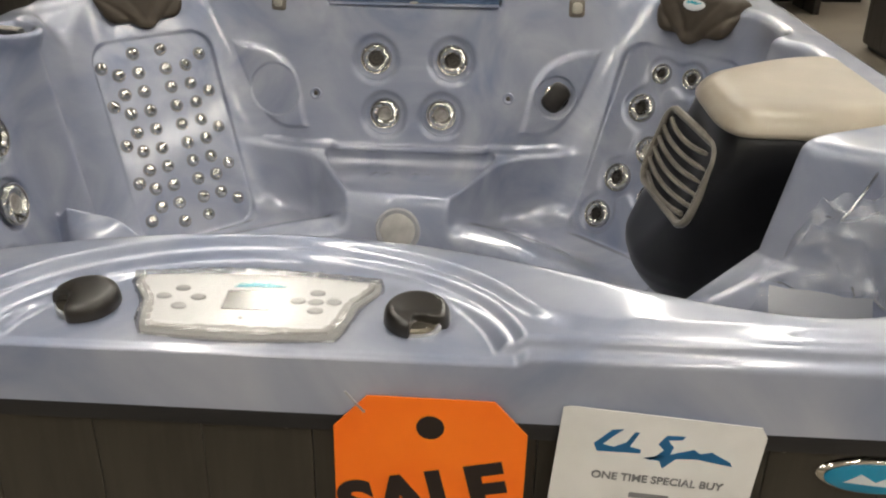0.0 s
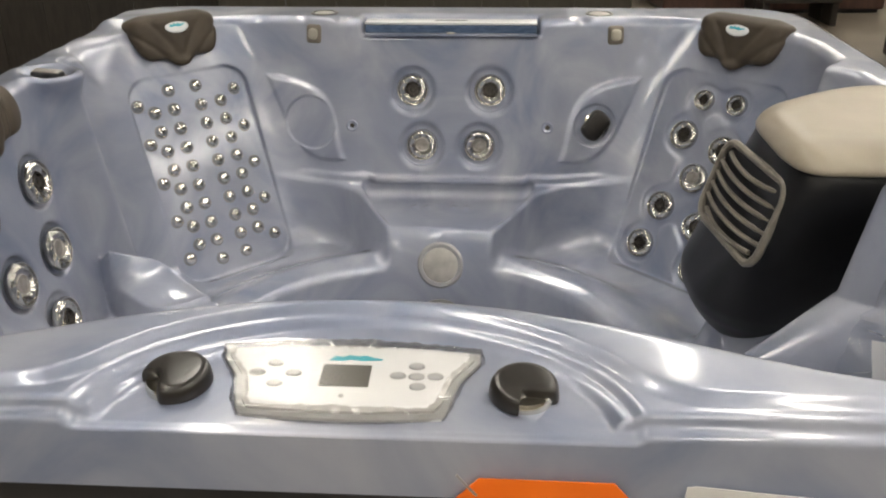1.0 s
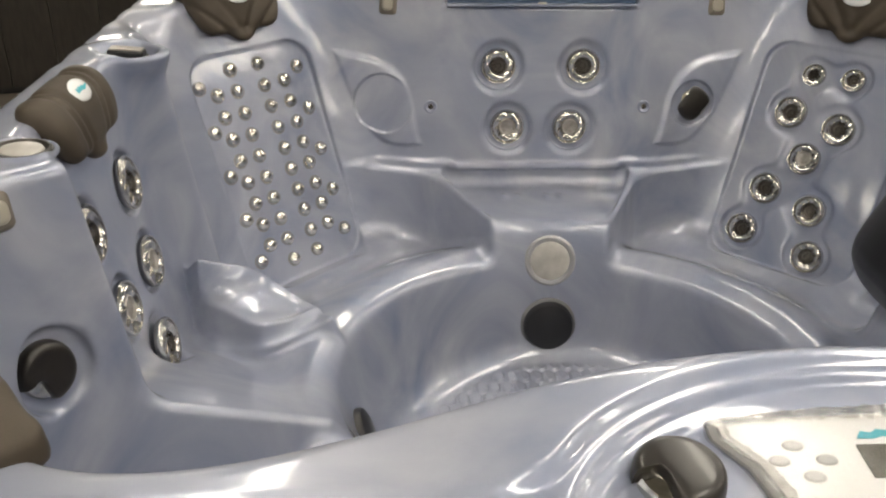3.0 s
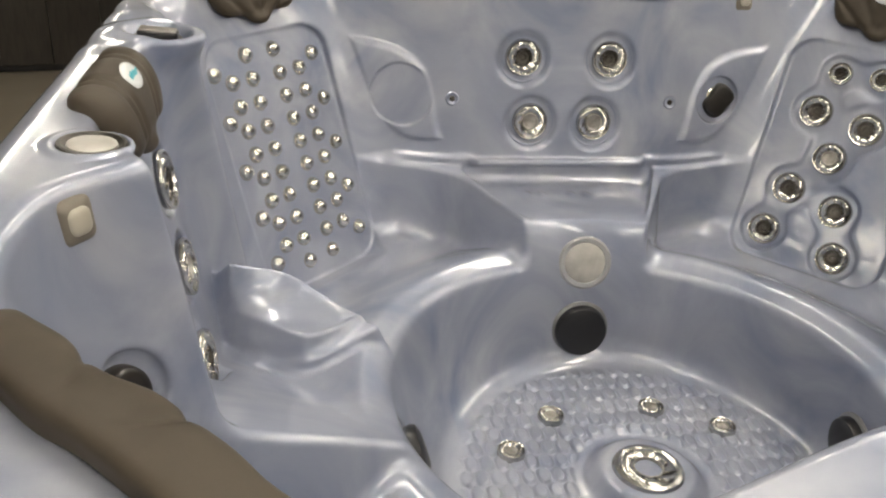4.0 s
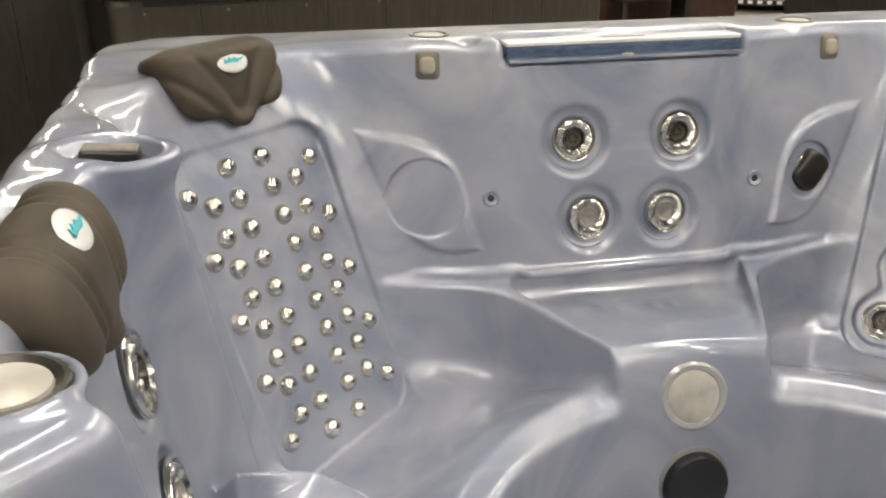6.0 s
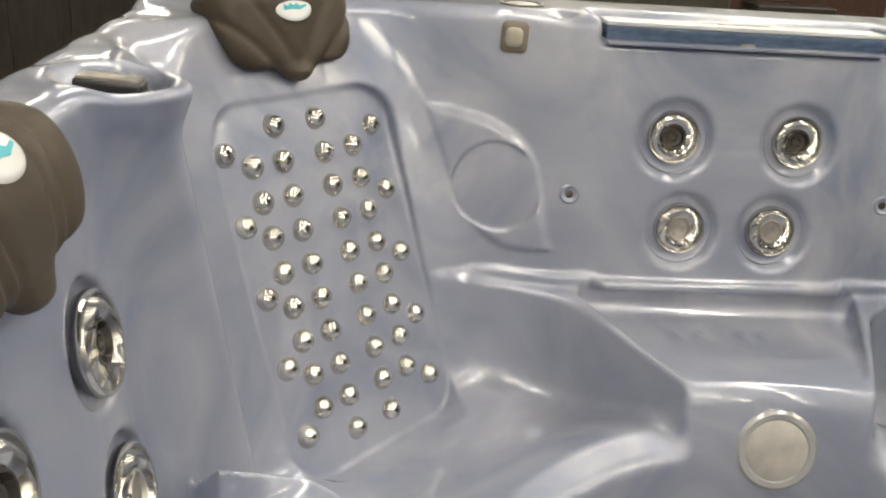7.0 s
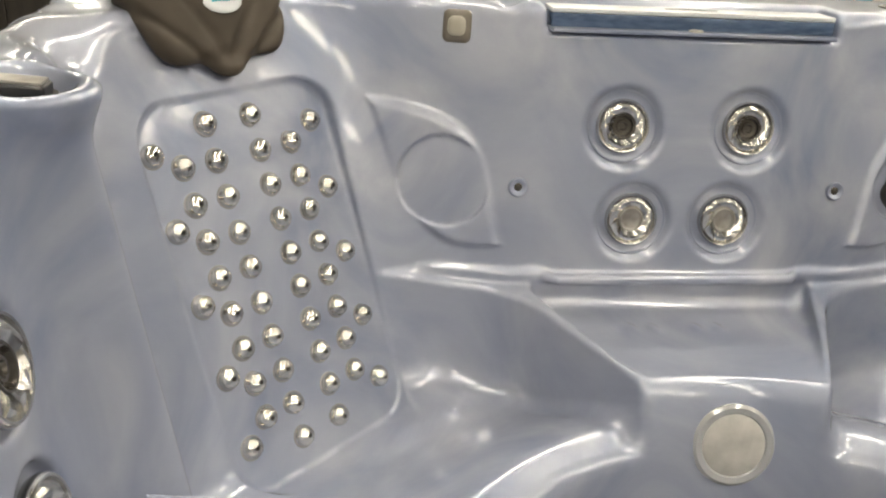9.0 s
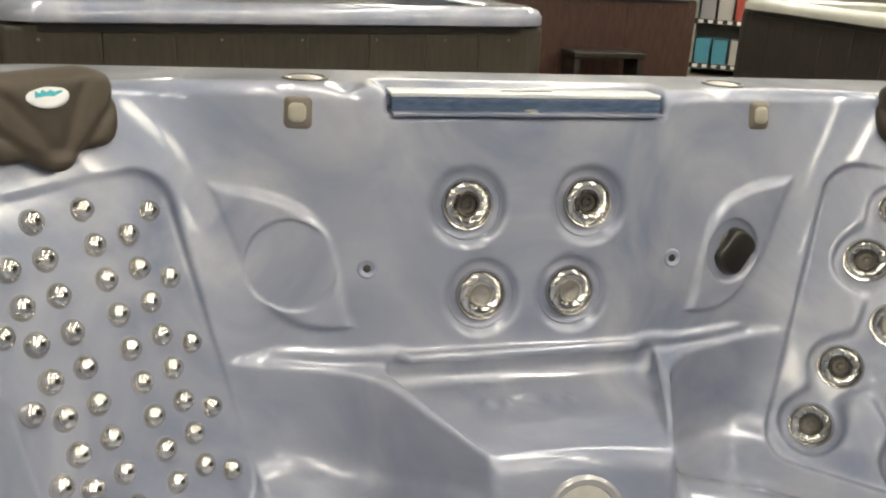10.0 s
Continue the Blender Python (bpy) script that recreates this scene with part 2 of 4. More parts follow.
def cavity(x, y, z):
    """The hollow of the tub: walls, seats and footwell."""
    down = z - 0.925
    # side wall with a nose between each two seats
    nose = 0.085 * np.exp(-(((y + 0.185) / 0.055) ** 2)) + 0.066 * np.exp(-(((y - 0.405) / 0.055) ** 2))
    left = (-x - (0.885 - nose) - 0.165 * down) * 0.93
    nose_r = 0.05 * np.exp(-(((y - 0.45) / 0.05) ** 2)) + (0.196 + 0.9 * np.maximum(0.75 - z, 0)) * np.exp(-(((y + 0.265) / 0.085) ** 2))
    right = (x - (0.885 - nose_r) - 0.2 * down) * 0.95
    walls = (y - wall_line(x, z)) * 0.95
    walls = smax(walls, slope(x, y, z, -S, S, 1.168, 0.415), 0.085)
    walls = smax(walls, slope(x, y, z, S, S, 1.168, 0.415), 0.085)
    walls = smax(walls, left, 0.07)
    walls = smax(walls, right, 0.07)
    walls = smax(walls, slope(x, y, z, -S, -S, 1.0, 0.3), 0.10)
    walls = smax(walls, slope(x, y, z, S, -S, 1.0, 0.3), 0.10)
    lip = smax(-0.648 - 0.72 * x * x, -0.79 + 0 * x, 0.08)
    walls = smax(walls, (lip - y) * 0.9 - 0.12 * down, 0.05)
    bay = (np.hypot(x + 0.70, y + 0.36) - 0.188 - 0.2 * down) * 0.95
    walls = smin(walls, bay, 0.03)
    bay = (np.hypot(x - 0.68, y + 0.47) - 0.17 - 0.2 * down) * 0.95
    walls = smin(walls, bay, 0.05)
    # a scoop in the rim between the lever's pocket and the corner pillow
    walls = smin(walls, (np.hypot(x + 0.852, y - 0.652) - 0.080 - 0.9 * down) * 0.72, 0.035)
    # small lips dipped beside the round caps of the rear rim
    for cx in (-0.42, -0.31, 0.36, 0.47):
        walls = smin(walls, np.sqrt((x - cx) ** 2 + (y - 0.985) ** 2 + (z - 0.945) ** 2) - 0.017, 0.01)
    # the notch of the water spout
    notch = smax(np.abs(x + 0.003) - 0.243, smax(0.894 - z, np.abs(y - 0.97) - 0.07, 0.01), 0.012)
    walls = smin(walls, notch, 0.012)
    # leaf-shaped panels, a little proud of the wings of the rear wall, each with a round recess
    for side in (-1, 1):
        gap = wall_line(x, z) - y
        p = (side * x - 0.302) * -0.704 + (z - 0.553) * -0.71
        p = 1 + p / 0.337
        v = ((side * x - 0.302) * -0.71 + (z - 0.553) * 0.704)
        q = np.clip(p, 0, 1)
        upper = 0.080 * np.maximum(np.sin(math.pi * q), 0) ** 1.4
        lower = 0.150 * q * (1 - q ** 4)
        edge = np.maximum(np.maximum(v - upper, -v - lower) * 0.72, np.maximum(-p, p - 1) * 0.3) + 0.9 * gap
        leaf = smax(edge, (gap - 0.010) * 0.95, 0.004)
        walls = smax(walls, -leaf, 0.005)
        dent = np.hypot(x - side * 0.403, z - 0.651) - (0.074 if side < 0 else 0.058)
        walls = smin(walls, smax(dent, -gap + 0.003, 0.004), 0.003)
    # seats
    far = np.hypot(x + 0.03, y - 0.11)
    seat = 0.318 + 0.082 * rise((0.73 - far) / 0.24)
    d = smax(walls, seat - z, 0.040)
    # broad sloping rim between the seats and the footwell
    u = (z - 0.14) / 0.26
    ring = np.hypot(x - (0.01 - 0.055 * u), y - 0.12)
    d = smin(d, np.maximum((0.399 - 0.42 * (0.498 - ring) - z) * 0.92, ring - 0.52), 0.006)
    # the raised step in the middle of the rear, dished on top
    xs = np.abs(x + 0.008)
    brim = 0.474 + 0.045 * np.clip(y - 0.6, 0, 0.3)
    half = 0.146 + 0.48 * (y - 0.603)
    mid = rise((0.232 - xs) / 0.03)
    foot = wall_line(x, 0.507)
    plan = smax(0.535 - y, (xs - half - 0.14 * (brim - z)) * 0.88, 0.009)
    plan = smin(plan, (foot - 0.022 * (1 - mid) - 0.12 * (0.486 - z) - y) * 0.9, 0.065)
    step = smax((z - brim) * 0.95, plan, 0.009)
    step = smax(step, (z - 0.465 - 0.8 * (ring - 0.480)) * 0.78, 0.004)
    marks = 0.0
    for mx in (-0.098, -0.062, 0.012, 0.048):
        marks = marks + np.exp(-(((x - mx) / 0.011) ** 2) - ((y - 0.80) / 0.022) ** 2)
    tread = 0.471 - 0.12 * (y - 0.6) + 1.6 * np.maximum(y - 0.80, 0) ** 2 + 0.005 * marks
    step = smax(step, -smax(xs - half + 0.004 + 0.08 * (y - 0.6), tread - z, 0.022), 0.006)
    d = smax(d, -step, 0.028)
    # ledge along the foot of the rear wall: a rounded lip, a band and a second edge below
    proud = 0.004 + 0.020 * mid
    proud = proud - (0.008 + 0.018 * mid) * rise((0.499 - z) / 0.014)
    band = smax(z - 0.507 - 0.008 * np.exp(-(((xs - 0.245) / 0.028) ** 2)), (foot - proud + 0.06 * (z - 0.507) - y) * 0.9, 0.010)
    band = smin(band, np.hypot(y - foot - 0.001 + 0.020 * mid, z - 0.504) - 0.008, 0.006)
    d = smax(d, -band, 0.009)
    # the divider between the two seats of one side: a dished slab over a narrow terrace
    crest = 0.515 - 0.39 * np.maximum(x + 0.749, -0.02)
    brow = smin(0.350 - 0.62 * (x + 0.65), 0.368 + 0.40 * (x + 0.65), 0.03)
    edge1 = 0.217 + 11.0 * (x + 0.63) ** 2 / (1 + ((x + 0.63) / 0.12) ** 2)
    v = (y - edge1) / np.maximum(brow - edge1, 0.012)
    inner = np.clip(v, 0, 1)
    bowl = 4 * inner * (1 - inner) * rise((-0.525 - x) / 0.05) * rise((x + 0.785) / 0.05)
    slab = 0.433 + np.maximum(crest - 0.433, 0) * np.clip(v, -1, 2) - np.maximum(0.433 - crest, 0) - 0.016 * bowl
    arm = smax((z - slab) * 0.8, (z - crest + 1.4 * (y - brow)) * 0.55, 0.006)
    arm = smax(arm, (edge1 - 0.40 * (slab - z) - y) * 0.85, 0.007)
    edge2 = 0.196 + 6.0 * (x + 0.625) ** 2 / (1 + ((x + 0.625) / 0.13) ** 2)
    shelf = 0.374 + 0.29 * (x + 0.685) + 0.12 * (y - edge2)
    low = smax(smax((z - shelf) * 0.95, (edge2 - 0.3 * (shelf - z) - y) * 0.9, 0.006), y - brow, 0.01)
    arm = smin(arm, low, 0.022)
    arm = smax(arm, x + 0.455, 0.016)
    d = smax(d, -arm, 0.016)
    # side seat that rises gently to the divider of the front seat
    crest, line = 0.525 - 0.5 * (x + 0.676), y + 0.172 - 0.45 * (x + 0.676)
    arm = smax((z - crest + 0.45 * line) * 0.85, (z - crest - 2.2 * line) * 0.4, 0.016)
    arm = smax(arm, x + 0.465, 0.03)
    d = smax(d, -arm, 0.03)
    # socket of the filter housing on the other side
    pod = np.sqrt(((x - 0.80) / 0.27) ** 2 + ((y - 0.02) / 0.35) ** 2 + ((z - 0.36) / 0.24) ** 2)
    d = smax(d, (1 - pod) * 0.22, 0.06)
    # footwell
    well = (ring - (0.410 + 0.038 * u) - 0.90 * np.clip(z - 0.30, 0, 0.3) ** 2) * 0.95
    floor_z = 0.14 + 0 * x
    near = np.hypot(x - 0.018, y - 0.123)
    floor_z = floor_z + 0.028 * rise((0.125 - near) / 0.04)
    row = y / 0.042
    shift = 0.5 * (np.floor(row) % 2)
    cu, cv = (x / 0.030 + shift) % 1.0 - 0.5, row % 1.0 - 0.5
    pads = np.clip(1.15 - np.sqrt((cu / 0.43) ** 2 + (cv / 0.5) ** 2), 0, 0.35) / 0.35
    floor_z = floor_z + 0.0065 * pads * rise((0.375 - near) / 0.03) * rise((near - 0.135) / 0.02)
    well = smax(well, (floor_z - z) * 0.9, 0.065)
    d = smin(d, well, 0.014)
    # round dishes of the jets
    for p, _ in BACK_JETS:
        q = np.hypot(x - p[0], z - p[2])
        w = wall_line(p[0], z)
        d = smin(d, smax(q - 0.062, y - w - 0.015, 0.016), 0.014)
    for p in SIDE_JETS:
        d = smin(d, disc_at(x, y, z, p, LEFT_N, 0.058, 0.010), 0.010)
    d = smin(d, disc_at(x, y, z, (-0.832, -0.268, 0.658), (0.80, -0.56, 0.2), 0.060, 0.010), 0.010)
    # pebble-shaped hollow round the corner jets
    e = Vector(CORNER_R)
    ax = (x - 0.652) * e.x + (y - 0.755) * e.y + (z - 0.5116) * e.z
    pu = (x - 0.652) * S - (y - 0.755) * S
    ey = e.cross(Vector((S, -S, 0)))
    pv = (x - 0.652) * ey.x + (y - 0.755) * ey.y + (z - 0.5116) * ey.z
    blob = None
    for ju, jv, jr in CORNER_JETS:
        one = np.hypot(pu - ju, pv - jv) - jr - 0.02
        blob = one if blob is None else smin(blob, one, 0.05)
    d = smin(d, smax(blob, np.maximum(-ax - 0.013, ax - 0.04), 0.01), 0.008)
    # thin rounded frame lines on the corner back rests
    for side in (-1, 1):
        e = Vector(CORNER_L if side < 0 else CORNER_R)
        ex = Vector((S, -side * S, 0))
        ey = e.cross(ex)
        rx, ry, rz = x - side * 0.652, y - 0.755, z - 0.5116
        pu, pv, ax = rx * ex.x + ry * ex.y, rx * ey.x + ry * ey.y + rz * ey.z, rx * e.x + ry * e.y + rz * e.z
        lim = rounded(pu, pv, -0.157 if side < 0 else -0.185, 0.187, -0.24, 0.325, 0.06)
        d = smin(d, smax(lim, -ax - 0.0028, 0.008), 0.005)
    return d


def rim_top(x, y):
    """Height of the rim: flat, stepped down along the front, with the sunk arch of the controls."""
    t = RIM - 0.012 * rise((-x - 0.55) / 0.2) * rise((0.95 - y) / 0.1)
    t = t + 0.0015 * np.sin(46 * y + 14 * x) * np.sin(31 * x - 9 * y) * rise((-0.80 - x) / 0.05) * rise((y - 0.18) / 0.1)
    arch = [(np.hypot(x / rx, np.maximum(y + 0.872, 0) / ry) - 1) * 0.21 for rx, ry in ((0.284, 0.200), (0.264, 0.182), (0.247, 0.167))]
    line = smin(arch[0], y + 0.828, 0.05)
    t = t - 0.009 * rise(0.3 - line / 0.014)
    t = t - 0.013 * rise((-0.846 - y) / 0.007) - 0.004 * rise((-0.853 - y) / 0.006)
    t = t - 0.008 * rise(0.3 - arch[1] / 0.013)
    floor_t = 0.903 + 0.10 * (y + 0.89)
    t = t + (np.minimum(floor_t, t) - t) * rise(0.3 - arch[2] / 0.014)
    lip = 0.904 + 5.0 * (np.minimum(y, -0.861) + 0.861) + 6 * np.maximum(y + 0.861, 0)
    return np.minimum(t, lip)


def shell(x, y, z):
    """Distance to the moulded shell; negative inside the acrylic."""
    d = smax(outer_edge(x, y), (z - rim_top(x, y)) * 0.92, 0.006 + 0.032 * rise((y + 0.85) / 0.1))
    d = smax(d, -cavity(x, y, z), 0.022)
    # raised seats of the round caps on the rim
    pocket = np.sqrt(((x + 0.868) / 0.058) ** 2 + ((y - 0.395) / 0.054) ** 2 + ((z - 0.940) / 0.050) ** 2) - 1
    bowl = (np.sqrt(((x + 0.866) / 0.074) ** 2 + ((y - 0.395) / 0.068) ** 2 + ((z - 0.925) / 0.065) ** 2) - 1) * 0.06
    d = smin(d, smax(bowl, z - 0.922, 0.012), 0.022)
    d = smax(d, -pocket * 0.034, 0.008)
    for cx, cy in ((-0.868, -0.14),):
        ring = np.hypot(np.hypot(x - cx, y - cy) - 0.042, z - 0.919) - 0.005
        d = smin(d, ring, 0.014)
        d = smax(d, -smax(np.hypot(x - cx, y - cy) - 0.038, 0.918 - z, 0.006), 0.006)
    return d


def grad(f, p, e=0.0015):
    x, y, z = p[:, 0], p[:, 1], p[:, 2]
    g = np.stack([f(x + e, y, z) - f(x - e, y, z), f(x, y + e, z) - f(x, y - e, z), f(x, y, z + e) - f(x, y, z - e)], 1) / (2 * e)
    return g


def on_shell(p, steps=8):
    """The nearest place on the shell and the way that it faces."""
    q = np.array([p], float)
    for _ in range(steps):
        g = grad(shell, q)
        d = shell(q[:, 0], q[:, 1], q[:, 2])
        q = q - (d / np.maximum((g * g).sum(1), 1e-6))[:, None] * g
    n = grad(shell, q)[0]
    return Vector(q[0]), Vector(n / np.linalg.norm(n))


def surface(f, lo, hi, h, block=4):
    """A quad mesh of f = 0 on a grid with cells of h, worked out only near the surface."""
    nb = [int(math.ceil((b - a) / (h * block))) for a, b in zip(lo, hi)]
    n = [c * block for c in nb]
    cx, cy, cz = np.meshgrid(*[lo[a] + h * block * (np.arange(nb[a]) + 0.5) for a in range(3)], indexing="ij")
    coarse = f(cx.ravel(), cy.ravel(), cz.ravel()).reshape(nb)
    val = np.repeat(np.repeat(np.repeat(np.sign(coarse).astype(np.float32), block, 0), block, 1), block, 2)
    val = np.pad(val, ((0, 1),) * 3, mode="edge")
    keep = np.argwhere(np.abs(coarse) < h * block * 1.3)
    ax = np.arange(block + 1)
    ox, oy, oz = [o.ravel() for o in np.meshgrid(ax, ax, ax, indexing="ij")]
    for s in range(0, len(keep), 1500):
        b = keep[s : s + 1500] * block
        ix, iy, iz = (b[:, 0:1] + ox).ravel(), (b[:, 1:2] + oy).ravel(), (b[:, 2:3] + oz).ravel()
        val[ix, iy, iz] = f(*[(lo[a] + h * i).astype(np.float32) for a, i in enumerate((ix, iy, iz))])
    inside = val < 0
    count = np.zeros(n, np.int8)
    corners = [(a, b, c) for a in (0, 1) for b in (0, 1) for c in (0, 1)]
    for a, b, c in corners:
        count += inside[a : a + n[0], b : b + n[1], c : c + n[2]]
    cells = np.argwhere((count > 0) & (count < 8))
    index = np.full(n, -1, np.int32)
    index[tuple(cells.T)] = np.arange(len(cells))
    total, hits = np.zeros((len(cells), 3)), np.zeros(len(cells))
    for i, p in enumerate(corners):
        for q in corners[i + 1 :]:
            if sum(abs(u - v) for u, v in zip(p, q)) == 1:
                va = val[tuple((cells + p).T)]
                vb = val[tuple((cells + q).T)]
                cut = (va < 0) != (vb < 0)
                t = np.where(cut, va / np.where(cut, va - vb, 1), 0)[:, None]
                total += cut[:, None] * (np.array(p) + t * (np.array(q) - np.array(p)))
                hits += cut
    verts = np.array(lo) + h * (cells + total / hits[:, None])
    for _ in range(2):
        g = grad(f, verts)
        d = f(verts[:, 0], verts[:, 1], verts[:, 2])
        move = (d / np.maximum((g * g).sum(1), 0.05))[:, None] * g
        verts = verts - np.clip(move, -h, h)
    faces = []
    for axis in range(3):
        o1, o2 = [(0, 0, 0)] * 2
        u, v = (axis + 1) % 3, (axis + 2) % 3
        sl0 = [slice(1, n[k]) for k in range(3)]
        sl0[axis] = slice(0, n[axis])
        sl1 = list(sl0)
        sl1[axis] = slice(1, n[axis] + 1)
        a, b = inside[tuple(sl0)], inside[tuple(sl1)]
        e = np.argwhere(a != b)
        start = np.array([0 if k == axis else 1 for k in range(3)])
        e = e + start
        flip = inside[tuple(e.T)]
        du, dv = np.eye(3, dtype=int)[u], np.eye(3, dtype=int)[v]
        quad = np.stack([index[tuple((e - w).T)] for w in (du + dv, dv, 0 * du, du)], 1)
        quad = np.where(flip[:, None], quad, quad[:, ::-1])
        faces.append(quad[(quad >= 0).all(1)])
    return verts, np.concatenate(faces)


def mesh_from(verts, faces, name):
    used = np.unique(faces)
    remap = np.full(len(verts), -1, np.int64)
    remap[used] = np.arange(len(used))
    verts, faces = verts[used], remap[faces]
    me = bpy.data.meshes.new(name)
    me.vertices.add(len(verts))
    me.vertices.foreach_set("co", verts.astype(np.float32).ravel())
    me.loops.add(faces.size)
    me.loops.foreach_set("vertex_index", faces.astype(np.int32).ravel())
    me.polygons.add(len(faces))
    me.polygons.foreach_set("loop_start", np.arange(0, faces.size, 4, dtype=np.int32))
    me.polygons.foreach_set("use_smooth", np.ones(len(faces), bool))
    me.update(calc_edges=True)
    me.validate()
    return me


verts, faces = surface(shell, (-1.02, -0.96, 0.10), (1.03, 1.25, 0.97), CELL)
mid = verts[faces].mean(1)
seen = ~((mid[:, 2] < 0.846) & (outer_edge(mid[:, 0], mid[:, 1]) > -0.05)) & (mid[:, 2] > 0.115)
tub = thing("hot_tub", "grey-blue pearl acrylic hot tub in a dark brown cabinet", "hot tub", pose(0, 0, 0))
part("shell", mesh_from(verts, faces[seen], "shell"), ACRYLIC, tub, "marbled pearl acrylic shell with moulded seats")

# ---------- fittings of the tub ----------
def swirl(r_in, r_out, blades=8, twist=0.55, lift=0.004):
    """A ring of twisted blades, each tipped like a fan's."""
    bm = bmesh.new()
    steps = 5
    fans = []
    for b in range(blades):
        a0, a1 = 2 * math.pi * b / blades, 2 * math.pi * (b + 1) / blades
        grid = []
        for i in range(steps + 1):
            u = i / steps
            r = r_in + (r_out - r_in) * u
            row = []
            for j in range(steps + 1):
                v = j / steps
                a = a0 + (a1 - a0) * v + twist * u
                row.append(bm.verts.new((r * math.cos(a), r * math.sin(a), lift * (1 - v) * math.sin(math.pi * min(1, u * 0.9 + 0.1)) + 0.003 * math.sin(math.pi * u))))
            grid.append(row)
        for i in range(steps):
            for j in range(steps):
                bm.faces.new((grid[i][j], grid[i + 1][j], grid[i + 1][j + 1], grid[i][j + 1]))
        fans.append(grid)
    for a, b in zip(fans, fans[1:] + fans[:1]):
        for i in range(steps):
            bm.faces.new((a[i][-1], a[i + 1][-1], b[i + 1][0], b[i][0]))
    bmesh.ops.recalc_face_normals(bm, faces=bm.faces)
    return bm


class JetKind:
    """Meshes of one size of jet, shared by all jets of that size."""

    def __init__(self, r, is_open, bead=True):
        self.ring = mesh_of(lathe([(r * 1.04, -0.006), (r * 1.10, 0.0), (r * 1.10, 0.006), (r * 1.05, 0.0095), (r * 0.99, 0.009), (r * 0.96, 0.004)], 48))
        self.face = mesh_of(swirl(r * 0.50, r * 0.97, 9, 0.45, r * 0.13), 18)
        if is_open:
            self.core = mesh_of(lathe([(r * 0.50, 0.006), (r * 0.46, 0.0085), (r * 0.42, 0.008), (r * 0.37, 0.0015), (r * 0.27, 0.001), (r * 0.25, 0.0045), (r * 0.18, 0.0045), (r * 0.13, 0.0008), (0, 0.0006)], 32))
        else:
            self.core = mesh_of(lathe([(r * 0.50, 0.006), (r * 0.46, 0.0085), (r * 0.43, 0.008), (r * 0.38, 0.004), (r * 0.2, 0.003), (0, 0.0028)], 32))
        self.is_open = is_open
        self.bead = mesh_of(lathe([(r * 1.38, -0.004), (r * 1.40, 0.002), (r * 1.46, 0.0042), (r * 1.53, 0.002), (r * 1.57, -0.004)], 56)) if bead else None


def set_jet(kind, p, n, label, turn=0.0, sink=0.004):
    m = facing(Vector(p) - Vector(n).normalized() * sink, n) @ pose(0, 0, 0, 0, 0, turn)
    ring = part("jet", kind.ring, JET_CHROME, tub, label, m)
    part("swirl_ring", kind.face, JET_CHROME, ring, "", pose(0, 0, 0.0045))
    part("nozzle", kind.core, NOZZLE if kind.is_open else BRONZE, ring)
    if kind.bead:
        part("moulded_bead", kind.bead, ACRYLIC, ring)
    return ring


big_open, big_shut = JetKind(0.0405, True), JetKind(0.0405, False)
mid_open, mid_shut = JetKind(0.037, True, False), JetKind(0.037, False, False)
small, small_shut = JetKind(0.026, True, False), JetKind(0.026, False, False)
side_open, side_shut = JetKind(0.0445, True, False), JetKind(0.0445, False, False)
for p, is_open in BACK_JETS:
    q = Vector((p[0], wall_line(p[0], p[2]) + 0.014, p[2]))
    set_jet(big_open if is_open else big_shut, q, BACK_N, "chrome whirl jet with an open dark nozzle" if is_open else "chrome whirl jet with a closed bronze centre", 10 * p[0] * 30, 0.0)
for i, p in enumerate(SIDE_JETS):
    q = (0.165 * (0.925 - p[2]) - 0.885 + (0.010 if i == 2 else -0.001), p[1], p[2])
    set_jet(side_shut if i % 2 else side_open, q, LEFT_N, "chrome whirl jet in the side back rest", 20 * i, 0.0)
for i, (u, v, r) in enumerate(CORNER_JETS):
    kind = small if r < 0.03 else (mid_shut if i == 4 else mid_open)
    set_jet(kind, corner_spot(u, v, 1, -0.012), CORNER_R, "chrome jet in the corner back rest", 17 * i, 0.0)
for x, y in ((-0.124, 0.320), (0.103, 0.336), (-0.232, 0.212), (0.235, 0.262)):
    set_jet(small_shut, (x, y, 0.146), (0, 0, 1), "small chrome floor jet", 30 * x * 10, 0.0)
drain = part("drain_jet", lathe([(0.066, -0.01), (0.07, 0.0), (0.066, 0.006), (0.058, 0.008), (0.05, 0.004)], 48), JET_CHROME, tub, "large chrome floor jet on a mound", facing((0.018, 0.123, 0.168), (0, 0, 1)))
part("swirl_ring", swirl(0.028, 0.056, 8, 0.5, 0.006), JET_CHROME, drain, "", pose(0, 0, 0.004))
part("nozzle", lathe([(0.029, 0.006), (0.027, 0.006), (0.026, -0.006), (0.012, -0.008), (0, -0.008)], 32), BRONZE, drain)
part("floor_outlet", lathe([(0.024, -0.002), (0.024, 0.004), (0.02, 0.0055), (0, 0.005)], 28), DARK, tub, "small black floor outlet", facing((0.313, 0.097, 0.146), (0, 0, 1)))

